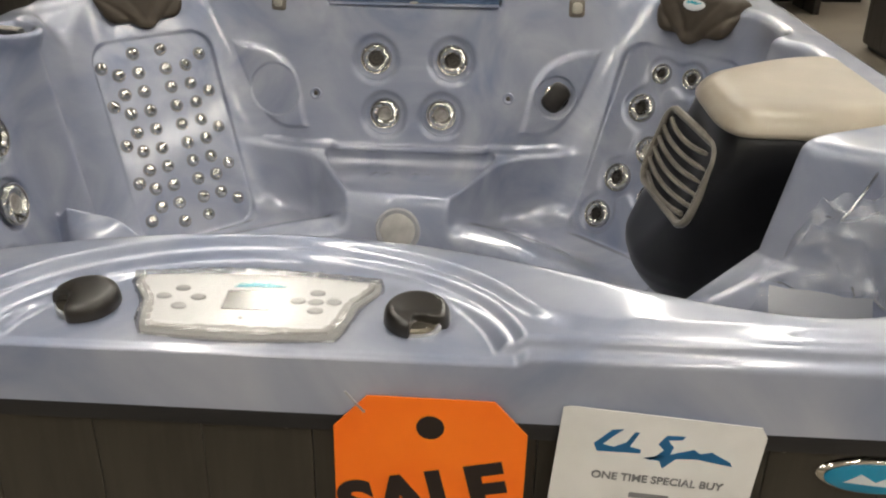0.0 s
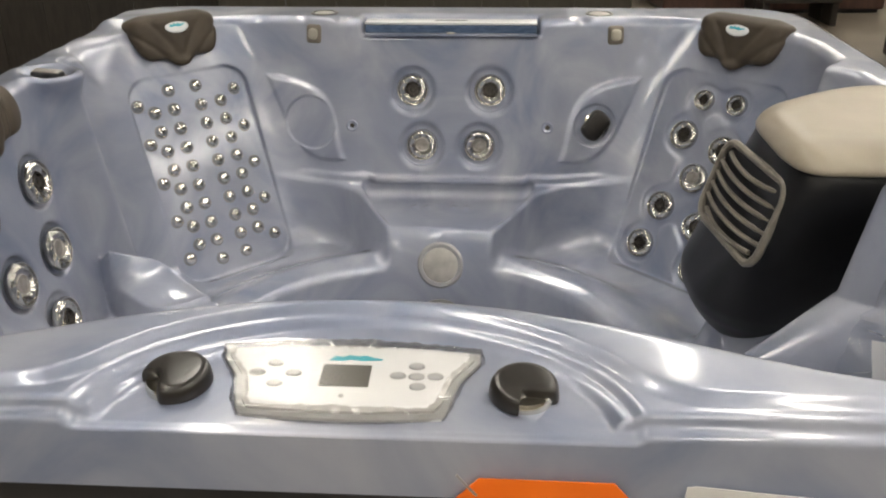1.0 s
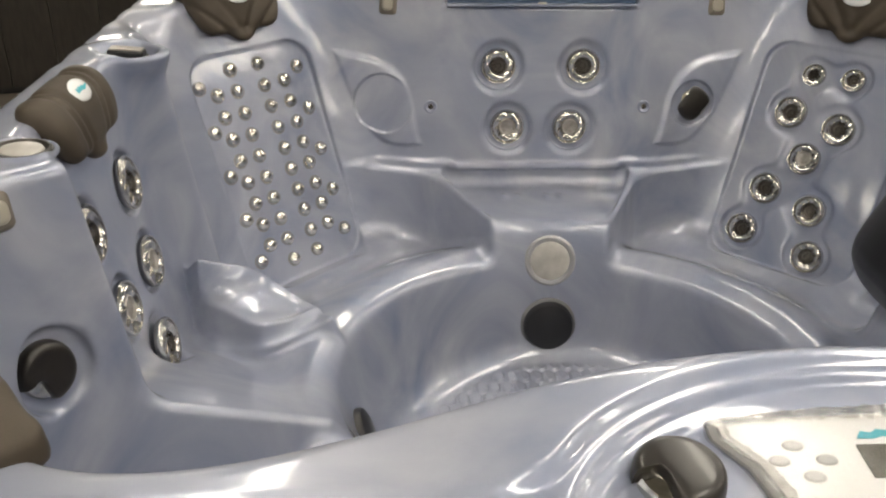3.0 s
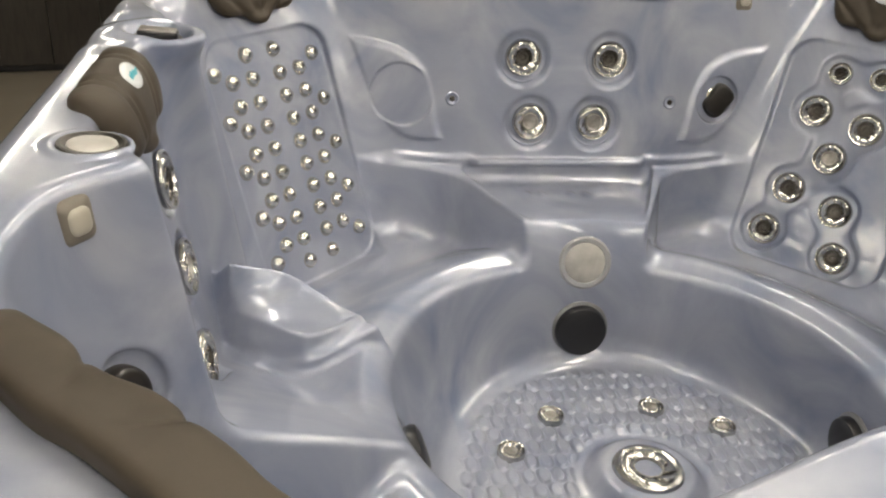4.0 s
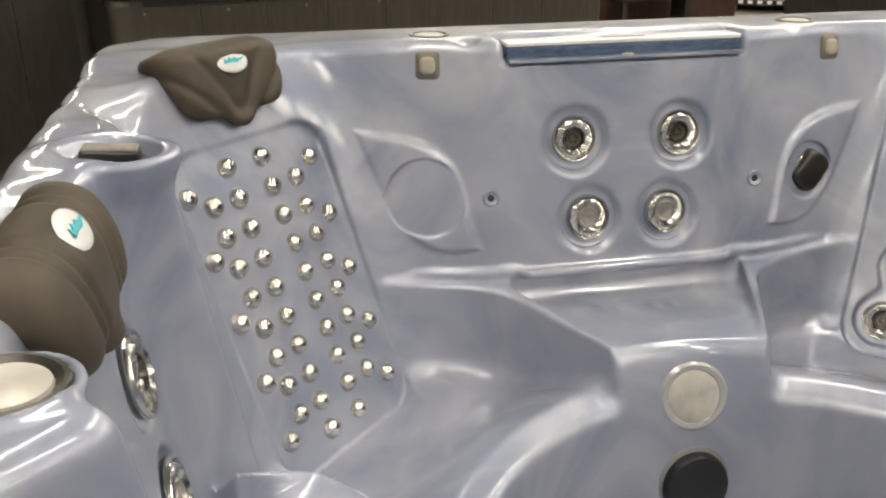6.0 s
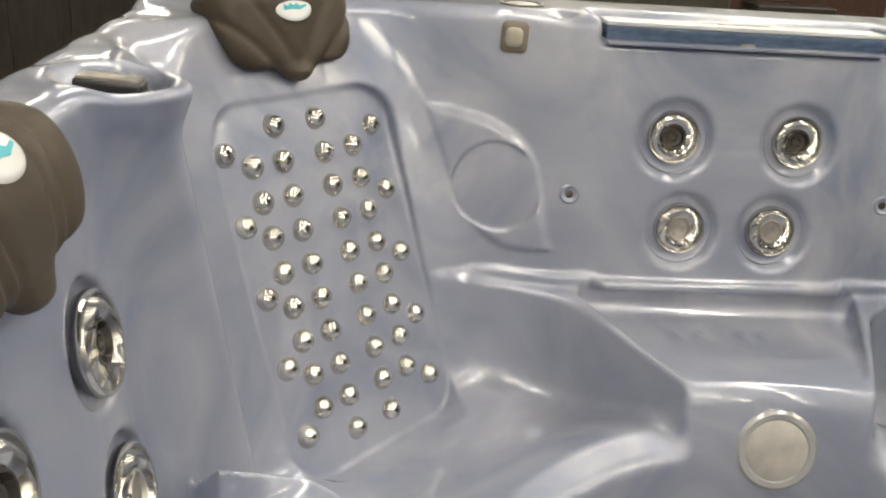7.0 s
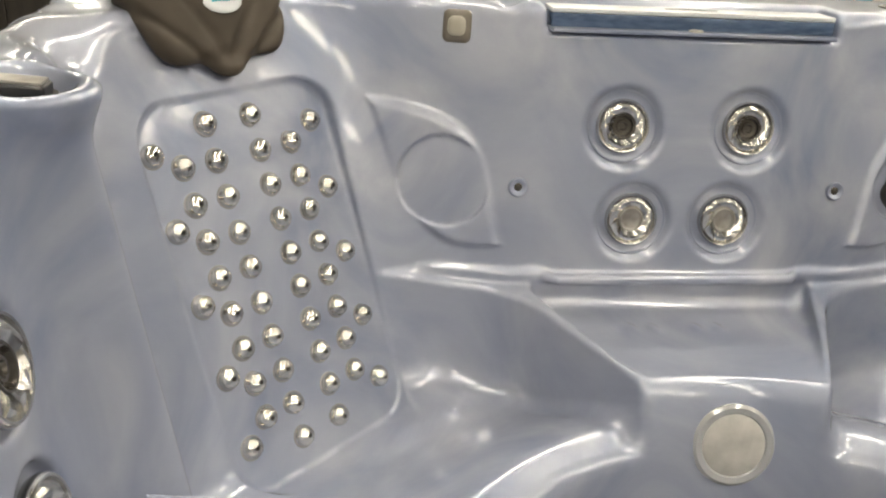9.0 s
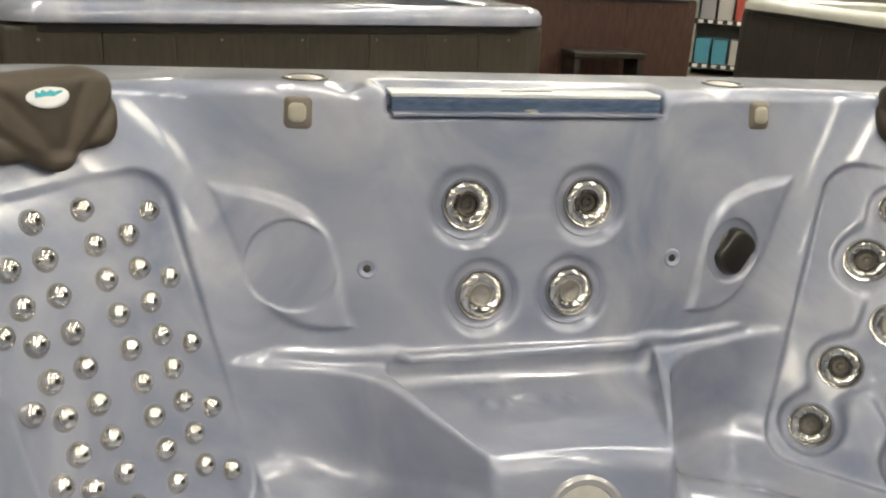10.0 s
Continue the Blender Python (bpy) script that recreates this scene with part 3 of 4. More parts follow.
# rows of small dome nozzles in the corner back rest
DOME = mesh_of(lathe([(0.0150, -0.002), (0.0152, 0.001), (0.0146, 0.003), (0.0142, 0.0035), (0.0135, 0.007), (0.0112, 0.0108), (0.0075, 0.0132), (0.0035, 0.0142), (0.0032, 0.0125)], 28))
HOLE = mesh_of(lathe([(0.0034, 0.0137), (0.0030, 0.0105), (0, 0.0104)], 12))
COLLAR = mesh_of(lathe([(0.0152, -0.001), (0.0168, 0.0005), (0.0164, 0.0016), (0.0148, 0.0018)], 24))
spots = []
for k in range(10):
    spots += [(side * 0.04 - 0.006, 0.287 - 0.0527 * k) for side in (-1, 1)]
for k in range(8):
    spots += [(side * 0.0985 - 0.004, 0.235 - 0.0527 * k) for side in (-1, 1)]
for k in range(5):
    spots += [(side * 0.144, 0.26 - 0.106 * k) for side in (-1, 1)]
for i, (u, v) in enumerate(spots):
    u = u * (1 - 0.17 * (0.287 - v)) + 0.014 * (0.287 - v)
    tilt = Matrix.Rotation(0.8 * math.sin(i * 2.3), 4, "Z") @ Matrix.Rotation(0.10 * math.sin(i * 1.7), 4, "X")
    dome = part("dome_nozzle", DOME, DOME_CHROME, tub, "", facing(corner_spot(u + 0.006, v - 0.003, -1, -0.004), CORNER_L) @ tilt @ Matrix.Scale(1.12, 4))
    part("collar", COLLAR, GREY, dome)
    part("opening", HOLE, DARK, dome)

# ---------- knobs, caps and lights ----------
def kidney(r):
    """Outline of a valve cap: a round cut off along an S-shaped line."""
    out = [(r * math.cos(radians(-38 + 256 * k / 40)), r * math.sin(radians(-38 + 256 * k / 40))) for k in range(41)]
    (x0, y0), (x1, y1) = out[-1], out[0]
    for k in range(1, 14):
        t = k / 14
        out.append((x0 + (x1 - x0) * t, y0 + (y1 - y0) * t + 0.30 * r * math.sin(2 * math.pi * t)))
    return out


def domed(outline, height, segs=6, base=0.0, flat=0.55):
    """A cushion over an outline, rising to a rounded top."""
    bm = bmesh.new()
    rings = [[bm.verts.new((x, y, base)) for x, y in outline]]
    for s in range(1, segs + 1):
        a = 0.5 * math.pi * s / (segs + 0.6)
        k, h = math.cos(a) ** flat, math.sin(a)
        rings.append([bm.verts.new((x * k, y * k, base + height * h)) for x, y in outline])
    for a, b in zip(rings, rings[1:]):
        for i in range(len(a)):
            j = (i + 1) % len(a)
            bm.faces.new((a[i], a[j], b[j], b[i]))
    bm.faces.new(rings[-1])
    bmesh.ops.recalc_face_normals(bm, faces=bm.faces)
    return bm


VALVE_BASE = mesh_of(lathe([(0.033, -0.006), (0.0345, 0.003), (0.0345, 0.010), (0.032, 0.014), (0.026, 0.0155), (0, 0.016)], 40))
VALVE_CAP = mesh_of(domed(kidney(0.0385), 0.019, 8, 0.005, 0.16), 35)
S_CAP = mesh_of(domed([(0.0385 * math.cos(a), 0.031 * math.sin(a) + 0.007 * math.sin(math.pi * math.cos(a))) for a in [2 * math.pi * k / 48 for k in range(48)]], 0.022, 8, 0.005, 0.16), 35)


def valve(p, n, turn, size=1.0, up=(0, 0, 1), cap=VALVE_CAP):
    m = facing(p, n, up) @ pose(0, 0, 0, 0, 0, turn) @ Matrix.Scale(size, 4)
    base = part("valve", VALVE_BASE, CHROME, tub, "chrome diverter valve with a black cap", m)
    part("valve_cap", cap, GLOSS_BLACK, base, "black kidney-shaped cap")


valve((-0.176, -0.797, 0.909), (0, -0.1, 1), -35, 0.88, (0, 1, 0))
valve((0.158, -0.80, 0.909), (0, -0.1, 1), 42, 0.86, (0, 1, 0))
valve((0.405, 0.946, 0.648), BACK_N, 25, 1.15, (0, 0, 1), S_CAP)
q, n = on_shell((-0.84, -0.27, 0.66))
valve(q - n * 0.006, n, -25, 1.1)

LENS = mesh_of(lathe([(0.060, -0.006), (0.061, 0.003), (0.056, 0.007), (0.048, 0.006), (0.046, 0.003)], 56))
q, n = on_shell((-0.011, 0.567, 0.382))
light = part("underwater_light", LENS, CLEAR_RIM, tub, "round clear underwater light with a frosted lens", facing(q, n))
part("lens", lathe([(0.047, 0.003), (0.044, 0.005), (0.02, 0.0065), (0, 0.007)], 48), FROST, light)
for p, r in (((-0.010, 0.55, 0.222), 0.062), ((0.37, 0.09, 0.235), 0.062), ((-0.425, 0.10, 0.262), 0.050)):
    q, n = on_shell(p)
    cover = part("suction_cover", lathe([(r * 1.1, -0.004), (r * 1.1, 0.004), (r, 0.008), (r * 0.98, 0.008)], 48), GREY, tub, "black domed suction cover with a grey ring", facing(q - n * (0.010 if r < 0.06 else 0.0), n))
    part("dome", lathe([(r * 0.97, 0.0), (r * 0.97, 0.016), (r * 0.9, 0.024), (r * 0.6, 0.030), (0, 0.032)], 40), DARK, cover)

for x, y in ((-0.281, 0), (0.270, 0)):
    q = Vector((x, wall_line(x, 0.649), 0.649))
    eye = part("wall_port", lathe([(0.0165, -0.002), (0.0165, 0.0015), (0.014, 0.0042), (0.009, 0.0025), (0.006, -0.001)], 28), ACRYLIC, tub, "small round port in the wall", facing(q, BACK_N))
    part("port_hole", lathe([(0.0068, 0.0006), (0.005, 0.0012), (0, 0.001)], 20), NOZZLE, eye)


def rounded_outline(w, h, r, n=6):
    pts = []
    for cx, cy, a0 in ((w - r, h - r, 0), (-w + r, h - r, 90), (-w + r, -h + r, 180), (w - r, -h + r, 270)):
        for k in range(n + 1):
            a = radians(a0 + 90 * k / n)
            pts.append((cx + r * math.cos(a), cy + r * math.sin(a)))
    return pts


PAD = mesh_of(domed(rounded_outline(0.0235, 0.0265, 0.010), 0.012, 5, -0.004), 50)
LAMPLET = mesh_of(domed(rounded_outline(0.0145, 0.0155, 0.010), 0.006, 4, 0.006), 50)
for p in ((-0.387, 0.98, 0.893), (0.452, 0.985, 0.893), (-0.866, -0.256, 0.883)):
    q, n = on_shell(p)
    ob = part("rim_lamp", PAD, TAUPE_DARK, tub, "small taupe square lamp housing", facing(q, n))
    part("rim_lamp_lens", LAMPLET, CREAM, ob, "cream lens")

CAP_RING = mesh_of(lathe([(0.038, -0.004), (0.040, 0.004), (0.038, 0.008), (0.034, 0.0085), (0.0285, 0.004)], 48, lambda a, i: 1 + 0.012 * math.cos(24 * a)))
CAP_TOP = mesh_of(lathe([(0.0285, 0.003), (0.0275, 0.0068), (0.024, 0.008), (0, 0.0085)], 40))
for x, y, tilt in ((-0.868, -0.14, 3), (-0.368, 1.055, 0), (0.41, 1.06, 0)):
    ob = part("air_control", CAP_RING, SMOKED, tub, "round beige air control on the rim", pose(x, y, 0.918 if x < -0.5 else 0.931, 0, tilt, 0))
    part("control_cap", CAP_TOP, CREAM if x > -0.5 else FROST, ob)
ob = part("air_control", CAP_RING, SMOKED, tub, "round air control with a raised chrome lever", pose(-0.872, 0.395, 0.904, 0, 4, 0) @ Matrix.Scale(1.05, 4))
part("control_lever", box(0.062, 0.030, 0.018, 0.004, 3, (0.0, 0, 0.010)), DARK, ob, "black lever")
part("lever_plate", box(0.056, 0.025, 0.003, 0.001, 2, (0.0, 0, 0.0200)), BRONZE, ob, "worn chrome plate on the lever")

# the water spout of the rear wall
spout = part("water_spout", box(0.474, 0.055, 0.007, 0.002, at=(-0.003, 0.990, 0.926)), PALE, tub, "long waterfall spout with a dark blue front")
part("spout_front", box(0.474, 0.05, 0.022, 0.003, at=(-0.003, 0.985, 0.911)), BLUE, spout, "dark blue translucent front strip")
part("spout_lip", box(0.474, 0.07, 0.006, 0.002, at=(-0.003, 0.978, 0.8975)), ACRYLIC, spout)
part("spout_slot", box(0.09, 0.004, 0.001, at=(-0.003, 0.99, 0.9301)), DARK, spout)
part("spout_nib", lathe([(0.012, 0), (0.011, 0.003), (0, 0.004)], 20), CREAM, spout, "", pose(-0.003, 0.957, 0.900))


# ---------- pillows ----------
def pillow_form(half, lean, back, thick=0.022):
    """A soft pillow hung over the rim: u across, w inward, z up from the rim's inner edge."""

    def form(u, w, z):
        k = math.sqrt(1 + lean * lean)
        t = (w + lean * z) / k - 0.006
        s = z
        face = rounded(u, s, -half, half, -0.078, 0.03, 0.04)
        tip = np.hypot(u / 1.5, s + 0.082) - 0.018
        face = smin(face, tip, 0.025)
        front = smax(face, np.abs(t - 0.005) - thick, 0.03)
        lid = smax(rounded(u, w, -half, half, -back, 0.026, 0.03), np.abs(z - 0.0) - 0.013, 0.014)
        d = smin(front, lid, 0.045)
        if back < 0.05:
            d = smax(d, 0.71 * (w + z) - 0.030, 0.045)
        if back < 0.05:
            # two pairs of folds that run over the rim, drawn together lower down
            for a in (0.052, 0.074):
                line = np.abs(np.abs(u) - a - 0.25 * np.minimum(s, 0)) * 0.8
                d = d + 0.0032 * np.exp(-((line / 0.006) ** 2)) * rise((s + 0.085) / 0.03)
        else:
            for a, b in ((0.0, 0.85), (0.035, 1.6)):
                line = np.abs(np.abs(u) - (0.008 + a + np.maximum(s + 0.078, 0) ** 1.3 * b * 1.5)) * 0.7
                d = d + 0.0040 * np.exp(-((line / 0.008) ** 2)) * rise((s + 0.085) / 0.03) * rise((0.028 - s) / 0.03 + 0.2)
        return d

    return form


def pillow(x, y, z, facing_deg, half, lean, label, badge=(0.86, 0.51, -0.018, 0.0), back=0.07):
    v, f = surface(pillow_form(half, lean, back), (-half - 0.03, -0.11, -0.14), (half + 0.03, 0.10, 0.06), 0.004, 4)
    m = pose(x, y, z, 0, 0, facing_deg)
    ob = part("pillow", mesh_from(v, f, "pillow"), TAUPE, tub, label, m)
    if badge:
        form, way = pillow_form(half, lean, back), Vector((0, badge[0], badge[1]))
        out = 0.09
        while out > 0 and form(*[np.array([c]) for c in (way * out + Vector((badge[3], 0.0, badge[2])))])[0] > 0:
            out -= 0.001
        spot = way * (out - 0.001) + Vector((badge[3], 0.0, badge[2]))
        b = part("badge", domed([(0.034 * math.cos(2 * math.pi * k / 32), 0.020 * math.sin(2 * math.pi * k / 32)) for k in range(32)], 0.004, 3), PALE, ob, "pale oval badge", facing(spot, way))
        part("badge_mark", plate([(-0.022, -0.004), (-0.004, -0.003), (0.006, -0.005), (0.022, 0.0), (0.021, 0.003), (0.010, 0.001), (0.004, 0.005), (-0.002, 0.002), (-0.008, 0.006), (-0.013, 0.001), (-0.019, 0.005)], 0.0008), TEAL, b, "blue-green mark", pose(0, 0, 0.0052))
    return ob


pillow(-0.764, 0.893, 0.930, 225, 0.115, 0.415, "brown-grey soft corner pillow with folded front")
pillow(0.773, 0.886, 0.930, 135, 0.115, 0.415, "dark brown-grey soft corner pillow")
pillow(-0.882, 0.093, 0.924, 270, 0.122, 0.2, "brown-grey soft pillow over the side rim", (0.75, 0.66, -0.006, -0.004), 0.042)


def slab_form(u, w, z):
    """A flat head rest over the front corner: straight outer edge, wavy inner edge that hangs over."""
    wave = 0.0040 * np.sin(38 * u) + 0.0018 * np.sin(71 * u + 1)
    arch = 0.006 * (1 - (u / 0.17) ** 2)
    top = smax(rounded(u, w - wave * rise(w / 0.03), -0.165, 0.165, -0.026, 0.026, 0.022), np.abs(z - arch) - 0.0105, 0.008)
    hang = smax(rounded(u, z + 0.03, -0.155, 0.155, -0.05, 0.04, 0.03), np.abs(w + 0.3 * z + 0.000 - wave) - 0.014, 0.016)
    d = smin(top, hang, 0.03)
    fold = np.abs(u + 0.06 + 0.7 * (w - 0.03)) * 0.8
    fold2 = np.abs(u - 0.05 - 0.6 * (w - 0.03)) * 0.8
    return d + 0.0026 * (np.exp(-((fold / 0.006) ** 2)) + np.exp(-((fold2 / 0.006) ** 2))) * rise((w + 0.02) / 0.03)


v, f = surface(slab_form, (-0.19, -0.08, -0.10), (0.19, 0.075, 0.045), 0.004, 4)
slab = part("pillow", mesh_from(v, f, "pillow"), TAUPE, tub, "long flat brown pillow over the front corner", pose(-0.753, -0.663, 0.932, 0, 0, 315))
# added black slab that draws the dark line below the pillow's outer edge
part("under_pillow_slab", box(0.315, 0.044, 0.016, 0.005, 2, (0, -0.011, -0.015)), DARK, slab, "black slab added under the pillow")

# ---------- filter housing on the side wall ----------
def housing_form(x, y, z):
    low = rise((0.78 - z) / 0.25)
    d = smax(z - 0.925, (-0.175 + 0.30 * (0.945 - z) - y) * 0.95, 0.11)
    side = 0.605 - 0.32 * np.clip(0.86 - z, 0, 0.28) + 0.3 * np.clip(0.55 - z, 0, 0.2)
    d = smax(d, (side - x) * 0.95, 0.06 + 0.10 * low)
    d = smax(d, y - 0.36, 0.1)
    d = smax(d, (-0.64 * (x - 0.63) + 0.77 * (y - 0.20) - 0.40 * (0.945 - z)) * 0.92, 0.1)
    d = smax(d, (0.425 + 0.75 * np.maximum(x - 0.62, 0) - z) * 0.8, 0.15)
    return smax(d, x - 0.93, 0.02)


v, f = surface(housing_form, (0.46, -0.25, 0.38), (0.97, 0.42, 0.97), 0.008, 4)
filter_body = part("filter_housing", mesh_from(v, f, "filter_housing"), SATIN_BLACK, tub, "large black filter housing with a taupe lid and a grille")


def lid_form(x, y, z):
    return smax(housing_form(x, y, z - 0.008) - 0.004, 0.893 - z, 0.010)


v, f = surface(lid_form, (0.5, -0.25, 0.86), (0.97, 0.42, 0.98), 0.006, 4)
part("lid", mesh_from(v, f, "lid"), LID, filter_body, "taupe lid")


def grille_frame(w, h, r):
    pts = rounded_outline(w, h, r, 8)
    return tube([(x, y, 0.004) for x, y in pts], 0.0075, 8, True)


gm = facing((0.576, 0.030, 0.785), (-0.945, -0.13, 0.30))
grille = part("grille", grille_frame(0.135, 0.078, 0.036), GRILLE, filter_body, "grey-brown grille with curved bars", gm)
part("grille_dark", plate(rounded_outline(0.133, 0.076, 0.036), 0.004), DARK, grille, "", pose(0, 0, -0.001))
for k in range(6):
    yy = -0.058 + 0.0232 * k
    half = 0.126 if abs(yy) < 0.046 else 0.106
    bow = [(-half + 2 * half * i / 10, yy - 0.010 * (1 - (2 * i / 10 - 1) ** 2), 0.004 + 0.008 * (1 - (2 * i / 10 - 1) ** 2)) for i in range(11)]
    part("bar", tube(bow, 0.0048, 6), GRILLE, grille)

# ---------- control panel ----------
def panel_outline(grow=0.0):
    """Curved top and bottom, pointed shoulders, narrower below."""
    pts = []
    for k in range(13):
        u = 1 - k / 6
        pts.append(((0.128 + grow) * u, 0.046 + grow + 0.010 * (1 - u * u)))
    pts += [(-0.128 - grow, 0.036), (-0.108 - grow, 0.005), (-0.098 - grow, -0.036 - grow * 0.5)]
    for k in range(9):
        u = -1 + k / 4
        pts.append(((0.092 + grow) * u, -0.046 - grow - 0.005 * (1 - u * u)))
    pts += [(0.098 + grow, -0.036 - grow * 0.5), (0.108 + grow, 0.005), (0.128 + grow, 0.036)]
    return pts


pm = pose(-0.012, -0.793, 0.9165, 5.7, 0, 0) @ Matrix.Diagonal((0.95, 0.93, 1, 1))
panel = part("control_panel", plate(panel_outline(0.007), 0.010, 0.003), PALE, tub, "white control panel with grey buttons under clear film", pm)
part("panel_face", plate(panel_outline(), 0.006, 0.001), WHITE, panel, "white printed face", pose(0, 0, 0.0035))
part("display", plate(rounded_outline(0.025, 0.0175, 0.001, 2), 0.003), SCREEN, panel, "dark display", pose(-0.001, 0.004, 0.0042))
BUTTON_MESH = mesh_of(domed([(0.0085 * math.cos(2 * math.pi * k / 24), 0.0058 * math.sin(2 * math.pi * k / 24)) for k in range(24)], 0.0022, 3))
for x, y in ((-0.076, 0.022), (-0.092, 0.006), (-0.055, 0.006), (-0.071, -0.011), (0.070, 0.022), (0.052, 0.006), (0.071, 0.005), (0.090, 0.006), (0.073, -0.011)):
    part("button", BUTTON_MESH, BUTTON, panel, "", pose(x, y, 0.0036))
part("indicator", lathe([(0.0028, 0), (0.0024, 0.0008), (0, 0.001)], 14), BUTTON, panel, "", pose(-0.001, -0.028, 0.0036))
part("panel_mark", plate([(-0.026, -0.004), (-0.02, 0.004), (-0.012, 0.002), (-0.006, 0.006), (0.004, 0.004), (0.012, 0.0055), (0.02, 0.002), (0.03, 0.000), (0.029, -0.002), (0.008, -0.0035), (-0.004, -0.002), (-0.012, -0.0045)], 0.0006), TEAL, panel, "blue-green mark", pose(0.004, 0.0325, 0.0042))


def crumpled(outline, amp, seed, inset=0.012, height=0.006):
    """A wrinkled film wall round an outline, standing a little proud and folded inward."""
    bm = bmesh.new()
    pts = []
    for (x0, y0), (x1, y1) in zip(outline, outline[1:] + outline[:1]):
        n = max(2, int(math.hypot(x1 - x0, y1 - y0) / 0.003))
        pts += [(x0 + (x1 - x0) * k / n, y0 + (y1 - y0) * k / n) for k in range(n)]
    rings = []
    for j, (grow, z) in enumerate(((0.007, -0.006), (0.008, 0.0), (0.005, height), (-0.3 * inset, height * 1.1), (-inset, 0.0055))):
        ring = []
        for i, (x, y) in enumerate(pts):
            ln = math.hypot(x, y) or 1
            w = noise.noise(Vector((x * 90 + seed, y * 90, j * 1.3))) * amp
            ring.append(bm.verts.new((x + x / ln * (grow + w), y + y / ln * (grow + w), z + 0.6 * noise.noise(Vector((x * 140, y * 140 + seed, j * 2.1))) * amp)))
        rings.append(ring)
    for a, b in zip(rings, rings[1:]):
        for i in range(len(a)):
            k = (i + 1) % len(a)
            bm.faces.new((a[i], a[k], b[k], b[i]))
    return bm


part("film_edge", crumpled(panel_outline(0.003), 0.0032, 3.0, 0.009), FILM_EDGE, panel, "wrinkled clear protective film", smooth=25)
face = bmesh.new()
face.faces.new([face.verts.new((x, y, 0)) for x, y in panel_outline(-0.004)])
part("film", face, FILM, panel, "", pose(0, 0, 0.0075))

# ---------- cabinet boards ----------
def boards(parent, count, x0, x1, make_pose, height, low):
    w = (x1 - x0) / count
    me = mesh_of(box(w - 0.0008, 0.018, height, 0.0007, 1))
    for k in range(count):
        part("board", me, CABINET, parent, "", make_pose(x0 + w * (k + 0.5), low + height / 2))


boards(tub, 17, -0.935, 0.943, lambda a, z: pose(a, -0.848, z), 0.79, 0.04)
boards(tub, 23, -0.835, 1.145, lambda a, z: pose(-0.944, a, z, 0, 0, 90), 0.79, 0.04)
boards(tub, 23, -0.835, 1.145, lambda a, z: pose(0.952, a, z, 0, 0, 90), 0.79, 0.04)
part("cabinet_back", box(1.87, 0.02, 0.80, 0.004, at=(0.005, 1.157, 0.44)), CABINET, tub)
for sx, sy, x, y in ((1.9, 0.03, 0.004, -0.835), (0.03, 2.0, -0.925, 0.15), (0.03, 2.0, 0.932, 0.15)):
    part("top_rail", box(sx, sy, 0.03, 0.004, at=(x, y, 0.845)), DARK, tub)
part("plinth", box(1.86, 2.0, 0.05, 0.01, at=(0.004, 0.137, 0.03)), DARK, tub)
part("lip_trim", box(1.80, 0.012, 0.022, 0.003, 2, (0.004, -0.866, 0.838)), DARK, tub, "black trim below the front lip")
SCREW = mesh_of(lathe([(0.005, 0), (0.0045, 0.0015), (0, 0.002)], 14))
for k in range(4):
    part("screw", SCREW, TAUPE_DARK, tub, "", facing((-0.81 + 0.48 * k + 0.365, -0.8575, 0.822), (0, -1, 0)))

# ---------- tags on the front ----------
def words(text, size, mat, parent, m, shear=0.0, bold=0.0, name="lettering"):
    cu = bpy.data.curves.new("t", "FONT")
    cu.body, cu.size, cu.shear, cu.offset, cu.extrude = text, size, shear, bold, 0.0003
    cu.align_x = "CENTER"
    ob = bpy.data.objects.new("t", cu)
    scene.collection.objects.link(ob)
    bpy.context.view_layer.update()
    me = bpy.data.meshes.new_from_object(ob)
    bpy.data.objects.remove(ob)
    me.materials.clear()
    return part(name, me, mat, parent, "", m)


def front(x, y, z, roll=0.0, lean=0.0):
    """A pose on the front face, x to the right and y up, facing out."""
    return pose(x, y, z, 90 + lean, 0, 0) @ pose(0, 0, 0, 0, 0, roll)


tag = thing("sale_tag", "bright orange card sale tag hung on the front rim", "sale tag", front(0.1775, -0.8785, 0.874, -0.5) @ Matrix.Scale(1.063, 4))
hole = [(0.0125 * math.cos(a), -0.0305 + 0.0125 * math.sin(a)) for a in [2 * math.pi * k / 24 for k in range(24)]]
top = [(-0.0865, -0.26), (0.0865, -0.26), (0.0865, -0.034), (0.056, 0), (-0.056, 0), (-0.0865, -0.034)]
part("card", plate(top, 0.0012), ORANGE, tag)
part("hole", plate(hole, 0.0004), INK, tag, "", pose(0, 0, 0.0005))
words("SALE", 0.074, INK, tag, pose(0.000, -0.134, 0.0004, 0, 0, 13), 0.0, 0.0034)
part("tie", tube([(-0.075, 0.004, 0.001), (-0.066, -0.006, 0.003), (-0.058, -0.016, 0.002)], 0.0012, 6), PAPER_FILM, tag, "clear plastic tie")

card = thing("price_card", "white printed price card taped to the front rim", "price card", front(0.395, -0.8785, 0.865, -4.2) @ Matrix.Scale(1.063, 4))
part("sheet", plate([(-0.0895, -0.28), (0.0895, -0.28), (0.0895, -0.010), (0.083, 0), (-0.083, 0.002), (-0.0895, 0.0)], 0.0010), PAPER, card)
words("ONE TIME SPECIAL BUY", 0.0112, GREY_INK, card, pose(0.004, -0.0715, 0.0004), 0, 0.0002)
for k, w in enumerate((0.018, 0.05, 0.036)):
    part("print_line", plate(rounded_outline(w, 0.0028, 0.001, 2), 0.0003), GREY_INK, card, "", pose(0.0, -0.087 - 0.014 * k, 0.0004))
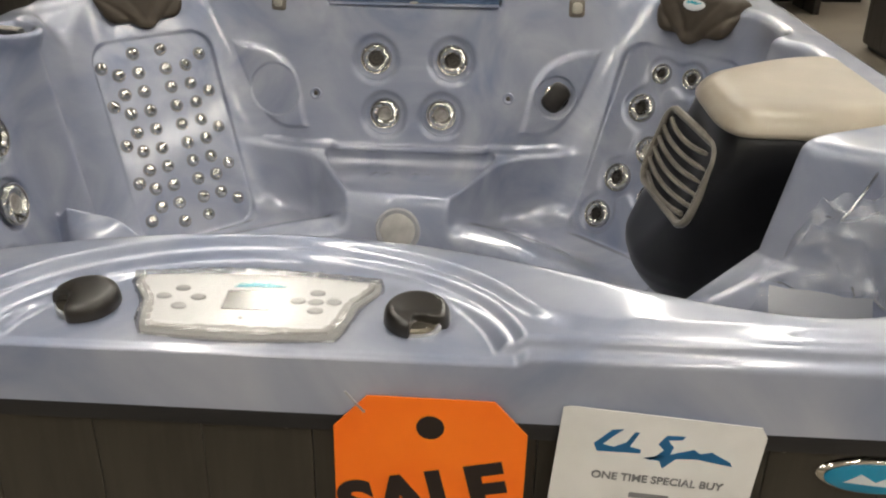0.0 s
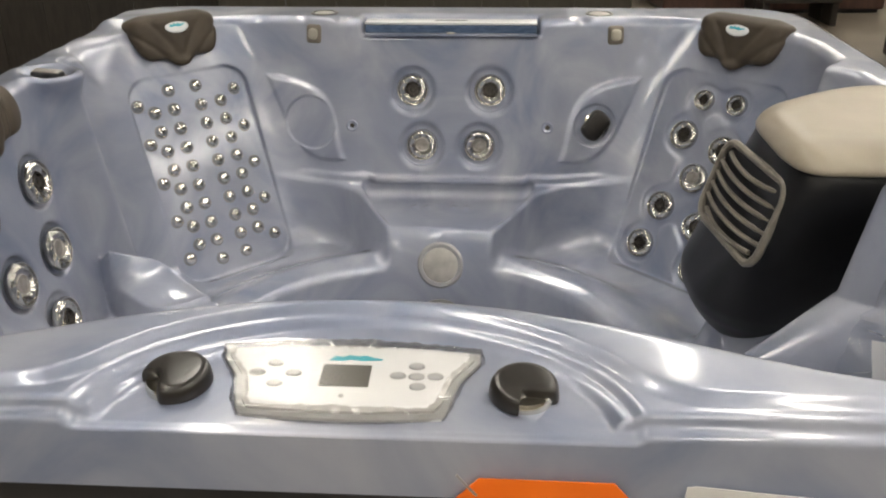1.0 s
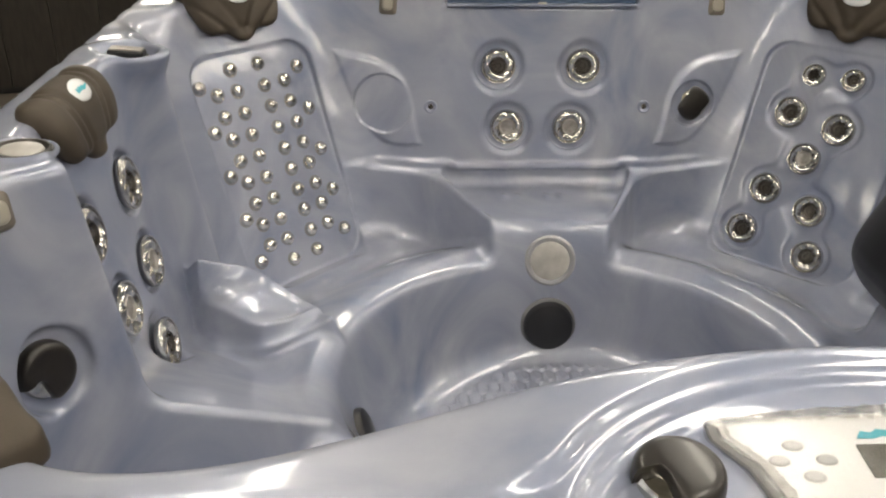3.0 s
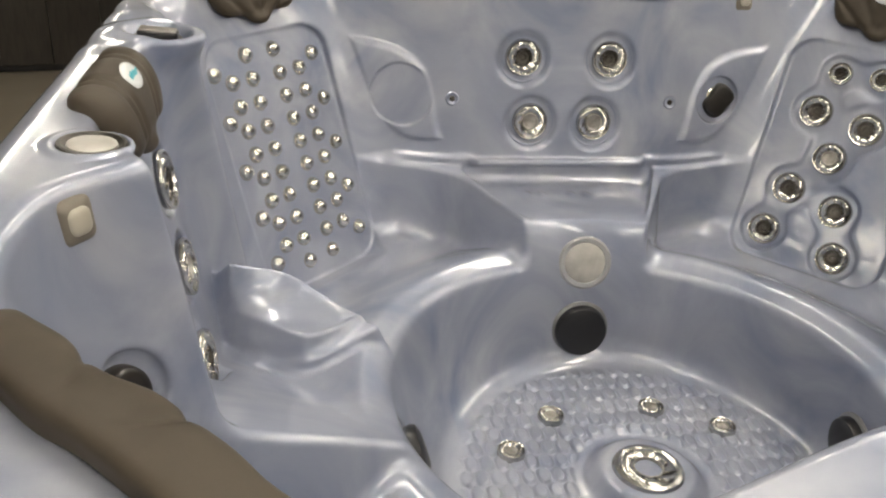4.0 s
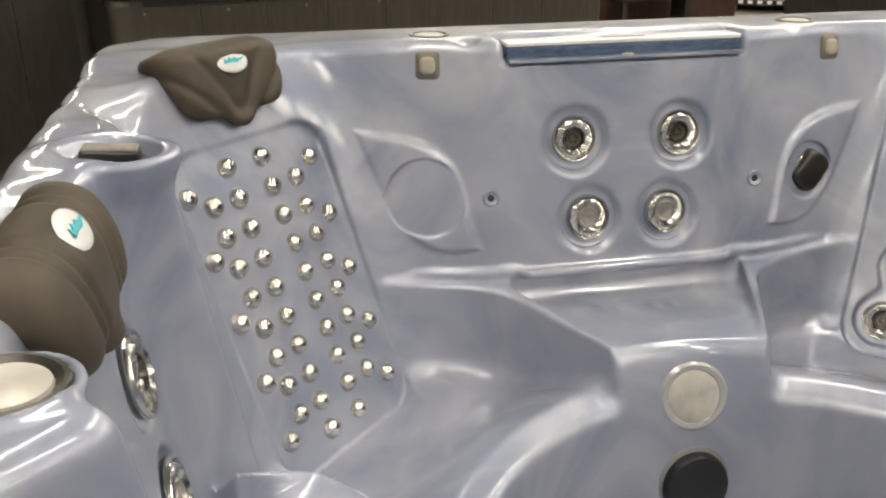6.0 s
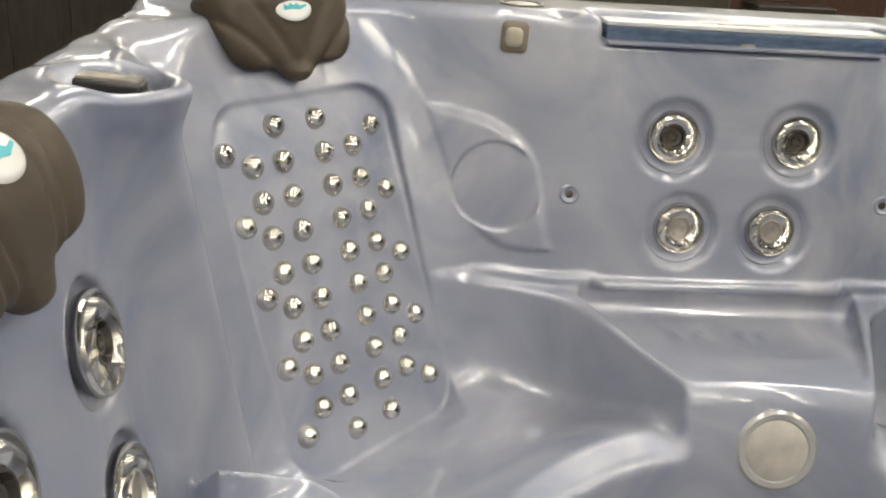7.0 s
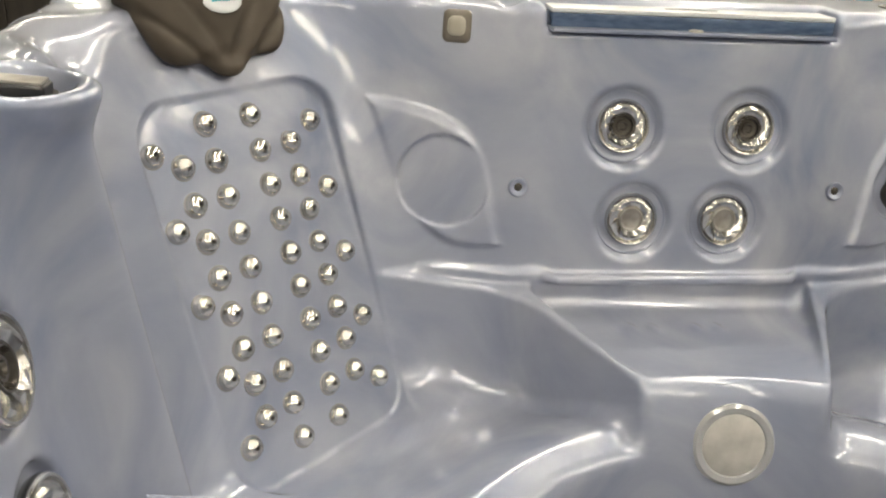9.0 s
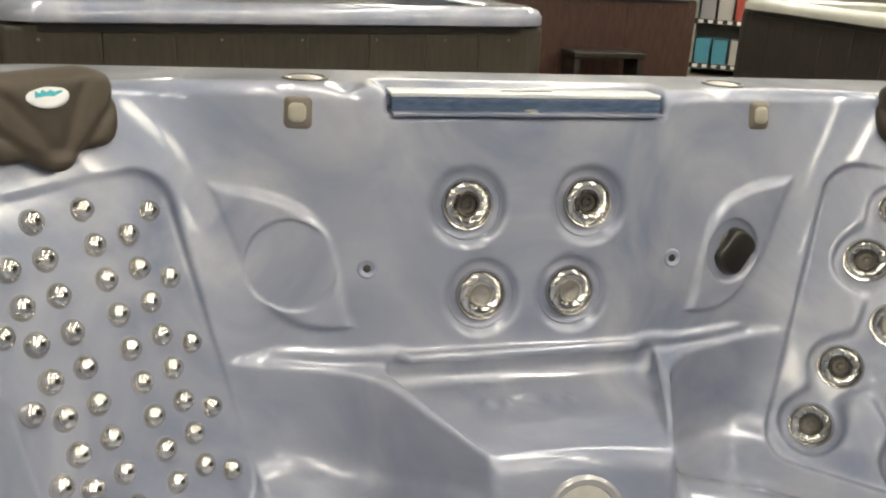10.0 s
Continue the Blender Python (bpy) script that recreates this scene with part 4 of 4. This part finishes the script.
for pts in ([(-0.058, -0.034), (-0.044, -0.018), (-0.034, -0.016), (-0.040, -0.022), (-0.050, -0.034), (-0.040, -0.036), (-0.030, -0.030), (-0.024, -0.018), (-0.020, -0.018), (-0.026, -0.034), (-0.016, -0.036), (-0.016, -0.040), (-0.054, -0.042)],
            [(-0.012, -0.044), (-0.006, -0.046), (0.004, -0.034), (-0.002, -0.028), (0.004, -0.018), (0.020, -0.017), (0.018, -0.021), (0.006, -0.023), (0.012, -0.030), (0.010, -0.038), (0.030, -0.030), (0.036, -0.034), (0.046, -0.031), (0.064, -0.040), (0.066, -0.044), (0.034, -0.040), (0.016, -0.042), (0.006, -0.054), (0.002, -0.046)]):
    part("blue_mark", plate(pts, 0.0004), BLUE_INK, card, "blue brushed mark", pose(0.0, 0.0, 0.0005), smooth=0)

oval = part("maker_badge", domed([(0.052 * math.cos(2 * math.pi * k / 40), 0.021 * math.sin(2 * math.pi * k / 40)) for k in range(40)], 0.006, 4), CHROME, tub, "blue oval badge with a chrome edge", front(0.6035, -0.8575, 0.794, -2) @ Matrix.Scale(1.053, 4))
part("badge_face", domed([(0.046 * math.cos(2 * math.pi * k / 40), 0.0165 * math.sin(2 * math.pi * k / 40)) for k in range(40)], 0.002, 3), BADGE_BLUE, oval, "blue face", pose(0, 0, 0.0052))
part("badge_print", plate([(-0.028, -0.004), (-0.014, 0.006), (0.0, -0.002), (0.012, 0.005), (0.03, -0.003), (0.01, -0.006), (-0.01, -0.005)], 0.0004), PALE, oval, "pale print", pose(0, 0, 0.0076), smooth=0)

# ---------- loose plastic on the corner ----------
def sheet(nu, nv, place, amp, seed):
    bm = bmesh.new()
    grid = []
    for i in range(nu + 1):
        row = []
        for j in range(nv + 1):
            p = Vector(place(i / nu, j / nv))
            w = noise.turbulence_vector(p * 9 + Vector((seed, 0, 0)), 3, True) * amp
            row.append(bm.verts.new(p + w))
        grid.append(row)
    for i in range(nu):
        for j in range(nv):
            bm.faces.new((grid[i][j], grid[i + 1][j], grid[i + 1][j + 1], grid[i][j + 1]))
    return bm


bag = thing("plastic_bag", "clear crumpled plastic bag stretched over the corner seat", "plastic bag", pose(0, 0, 0))


def bag_place(u, v):
    # hangs from the rim down into the corner seat, pinched at the top
    w = 0.06 + 0.17 * v ** 0.8
    return (0.71 + (u - 0.45) * w * 1.7 - 0.05 * v, -0.44 - 0.22 * v * (0.4 + u), 0.90 - 0.30 * v - 0.05 * (u - 0.5) ** 2)


part("film", sheet(40, 40, bag_place, 0.05, 2.0), BAG, bag, smooth=20)
for (ax, ay, az), (bx, by, bz) in (((0.80, -0.30, 0.925), (0.705, -0.42, 0.875)), ((0.86, -0.33, 0.925), (0.76, -0.44, 0.875))):
    part("pulled_strand", tube([(ax + (bx - ax) * k / 6, ay + (by - ay) * k / 6, az + (bz - az) * k / 6 - 0.008 * math.sin(math.pi * k / 6)) for k in range(7)], 0.0022, 6), FILM_EDGE, bag)
part("folded_sheet", sheet(10, 8, lambda u, v: (0.56 + 0.14 * u, -0.60 - 0.06 * v + 0.03 * u, 0.86 - 0.13 * v - 0.03 * u), 0.006, 5.0), PAPER_FILM, bag, "milky folded sheet", smooth=30)

# ---------- showroom ----------
tagged(part("floor", box(24, 24, 0.1, at=(0, 4, -0.05)), FLOOR), "beige showroom floor", "floor", kind="structure")
tagged(part("ceiling", box(24, 24, 0.1, at=(0, 4, 4.05)), CEIL), "pale suspended ceiling", "ceiling", kind="structure")
for nm, sx, sy, x, y in (("wall_north", 24, 0.2, 0, 16.1), ("wall_south", 24, 0.2, 0, -8.1), ("wall_west", 0.2, 24, -12.1, 4), ("wall_east", 0.2, 24, 12.1, 4)):
    tagged(part(nm, box(sx, sy, 4.0, at=(x, y, 2.0)), WALL), "plain painted showroom wall", "wall", kind="structure")
strip = thing("ceiling_light", "white fluorescent strip light on the ceiling", "lamp", pose(1.5, -1.25, 3.93), "ceiling strip lights")
part("tube", box(0.16, 2.4, 0.03, 0.01), LAMP, strip)
part("housing", box(0.26, 2.5, 0.05, 0.01, at=(0, 0, 0.045)), CEIL, strip)
for i in range(-3, 3):
    for j in range(-2, 5):
        if (i, j) != (0, 0) and (i > -2 or j < 0 or (i == -2 and j > 2)) and (i, j) not in ((-1, 2), (-1, 3)):
            copy_thing(strip, pose(1.5 + 2.6 * i, 3.2 * j - 1.25, 3.93))


# ---------- the other tubs of the showroom ----------
def loop_loft(rings, n=10):
    """Rounded rectangles (half x, half y, corner radius, z), joined one to the next."""
    bm = bmesh.new()
    made = [[bm.verts.new((x, y, z)) for x, y in rounded_outline(hx, hy, r, n)] for hx, hy, r, z in rings]
    for a, b in zip(made, made[1:]):
        for i in range(len(a)):
            k = (i + 1) % len(a)
            bm.faces.new((a[i], a[k], b[k], b[i]))
    bm.faces.new(made[-1])
    bmesh.ops.recalc_face_normals(bm, faces=bm.faces)
    return bm


def other_tub(m, hx, hy, rim_mat, side_mat, label, boards_per_side, corner=0.16, height=0.937):
    t = thing("hot_tub", label, "hot tub", m, "other hot tubs in the showroom")
    h = height
    part("rim", loop_loft([(hx - 0.03, hy - 0.03, corner, h - 0.075), (hx, hy, corner, h - 0.068), (hx, hy, corner, h - 0.035), (hx - 0.012, hy - 0.012, corner, h - 0.012), (hx - 0.04, hy - 0.04, corner, h),
                           (hx - 0.15, hy - 0.15, corner, h - 0.004), (hx - 0.175, hy - 0.175, corner, h - 0.02), (hx - 0.22, hy - 0.22, corner, h - 0.3), (hx - 0.35, hy - 0.35, corner, h - 0.55), (hx - 0.55, hy - 0.55, corner, h - 0.6), (hx - 0.6, hy - 0.6, 0.1, h - 0.75)]), rim_mat, t)
    for side, (ln, off, deg) in enumerate(((hx, hy, 0), (hx, hy, 180), (hy, hx, 90), (hy, hx, 270))):
        w = 2 * (ln - 0.045 - 0.06) / boards_per_side
        me = mesh_of(box(w - 0.001, 0.018, h - 0.12, 0.0018, 1))
        for k in range(boards_per_side):
            part("board", me, side_mat, t, "", pose(0, 0, 0, 0, 0, deg) @ pose(-ln + 0.105 + w * (k + 0.5), -off + 0.045, (h - 0.12) / 2 + 0.04))
    for sx in (-1, 1):
        for sy in (-1, 1):
            part("corner_post", box(0.10, 0.10, h - 0.10, 0.03, 3, (0, 0, (h - 0.10) / 2 + 0.03)), side_mat, t, "", pose(sx * (hx - 0.085), sy * (hy - 0.085), 0))
    part("top_rail", loop_loft([(hx - 0.05, hy - 0.05, corner, h - 0.105), (hx - 0.03, hy - 0.03, corner, h - 0.10), (hx - 0.03, hy - 0.03, corner, h - 0.076), (hx - 0.1, hy - 0.1, corner, h - 0.0755)]), DARK, t)
    part("plinth", box(2 * hx - 0.14, 2 * hy - 0.14, 0.05, 0.01, at=(0, 0, 0.025)), DARK, t)
    for k in range(7):
        part("screw", SCREW, CREAM, t, "", facing((-hx + 0.15 + 0.285 * k, -hy + 0.034, h - 0.125), (0, -1, 0)))
    return t


turn = Matrix.Rotation(radians(13.4), 4, "Z")
front_mid = Vector((-0.17, 2.77, 0))
other_tub(Matrix.Translation(front_mid) @ turn @ pose(0, 1.0, 0), 1.03, 1.0, ACRYLIC, CABINET, "grey-blue marbled hot tub with a dark board cabinet", 8)
other_tub(pose(2.40, 7.35, 0, 0, 0, 4), 0.98, 1.0, PALE_RIM, RED_BROWN, "pale hot tub with a red-brown panelled cabinet", 3, height=0.90)
other_tub(pose(3.73, 3.66, 0), 1.03, 1.1, CREAM_RIM, BLACK_BROWN, "cream hot tub with a dark brown cabinet", 8, height=0.95)
other_tub(pose(-2.47, 4.1, 0, 0, 0, 12), 1.02, 1.0, ACRYLIC, BLACK_BROWN, "hot tub with a near-black cabinet", 8, 0.25)

# step stool in front of the red-brown tub
stool = thing("step_stool", "dark brown two-tread step stool by a hot tub", "step stool", pose(2.50, 6.10, 0, 0, 0, 4) @ Matrix.Scale(0.95, 4))
part("upper_tread", box(0.66, 0.28, 0.05, 0.012, 3, (0, 0.10, 0.43)), BLACK_BROWN, stool)
part("lower_tread", box(0.66, 0.26, 0.05, 0.012, 3, (0, -0.16, 0.22)), BLACK_BROWN, stool)
for s in (-1, 1):
    part("side_panel", box(0.05, 0.24, 0.41, 0.006, 2, (s * 0.29, 0.10, 0.205)), BLACK_BROWN, stool)
    part("side_panel", box(0.05, 0.22, 0.20, 0.006, 2, (s * 0.29, -0.16, 0.10)), BLACK_BROWN, stool)

# shop shelf with bottles and boxes
rack = thing("shop_shelf", "pale metal shop shelf half full of bottles", "shelf", pose(5.03, 8.0, 0, 0, 0, -32))
for z in (0.10, 0.55, 1.0, 1.45):
    part("shelf_board", box(1.3, 0.45, 0.035, 0.004, at=(0, 0, z)), RACK, rack)
    part("price_rail", box(1.3, 0.012, 0.05, 0.002, at=(0, -0.232, z)), DARK, rack)
    for k in range(13):
        part("price_ticket", box(0.05, 0.004, 0.035, at=(-0.58 + 0.096 * k, -0.2405, z)), PAPER, rack)
for s in (-1, 1):
    part("upright", box(0.04, 0.45, 1.7, 0.004, at=(s * 0.64, 0, 0.85)), RACK, rack)
part("back_panel", box(1.26, 0.02, 1.7, at=(0, 0.22, 0.85)), RACK, rack)
rng = random.Random(4)
TONES = [material("goods_" + n, c, 0.35) for n, c in (("blue", (0.06, 0.24, 0.33)), ("white", (0.4, 0.39, 0.38)), ("red", (0.35, 0.06, 0.04)), ("yellow", (0.45, 0.27, 0.04)), ("grey", (0.25, 0.25, 0.27)))]
BOTTLE = lathe([(0, 0), (0.05, 0), (0.055, 0.01), (0.055, 0.17), (0.045, 0.20), (0.02, 0.22), (0.02, 0.25), (0, 0.25)], 16)
BOTTLE_MESHES = []
for t in TONES:
    me = mesh_of(BOTTLE.copy())
    me.materials.append(t)
    BOTTLE_MESHES.append(me)
CARTONS = []
for t in TONES:
    me = mesh_of(box(0.15, 0.16, 0.26, 0.004, 1, (0, 0, 0.13)))
    me.materials.append(t)
    CARTONS.append(me)
for z, kind in ((0.1175, 0), (0.5675, 1), (1.0175, 1)):
    for k in range(7):
        tone = (0, 0, 1, 1, 4, 3, 3)[k] if kind == 0 else (2, 4, 1, 2, 4, 1, 0)[(k + int(z * 3)) % 7]
        me = (BOTTLE_MESHES if kind == 0 and k > 3 else CARTONS)[tone]
        ob = new("bottle" if kind == 0 and k > 3 else "carton", me)
        ob.matrix_basis = rack.matrix_basis @ pose(-0.53 + 0.175 * k, -0.10 + 0.02 * rng.random(), z, 0, 0, 6 * rng.random())
        tagged(ob, "coloured plastic bottle on the shop shelf" if me in BOTTLE_MESHES else "coloured carton of goods on the shop shelf", "bottle" if me in BOTTLE_MESHES else "carton", "goods on the shelf")

tagged(part("floor_line", box(0.9, 0.06, 0.002, at=(0, 0, 0.0015)), YELLOW, None, "", pose(-1.85, 2.06, 0, 0, 0, 4)), "yellow painted line on the floor", "floor line", kind="structure")
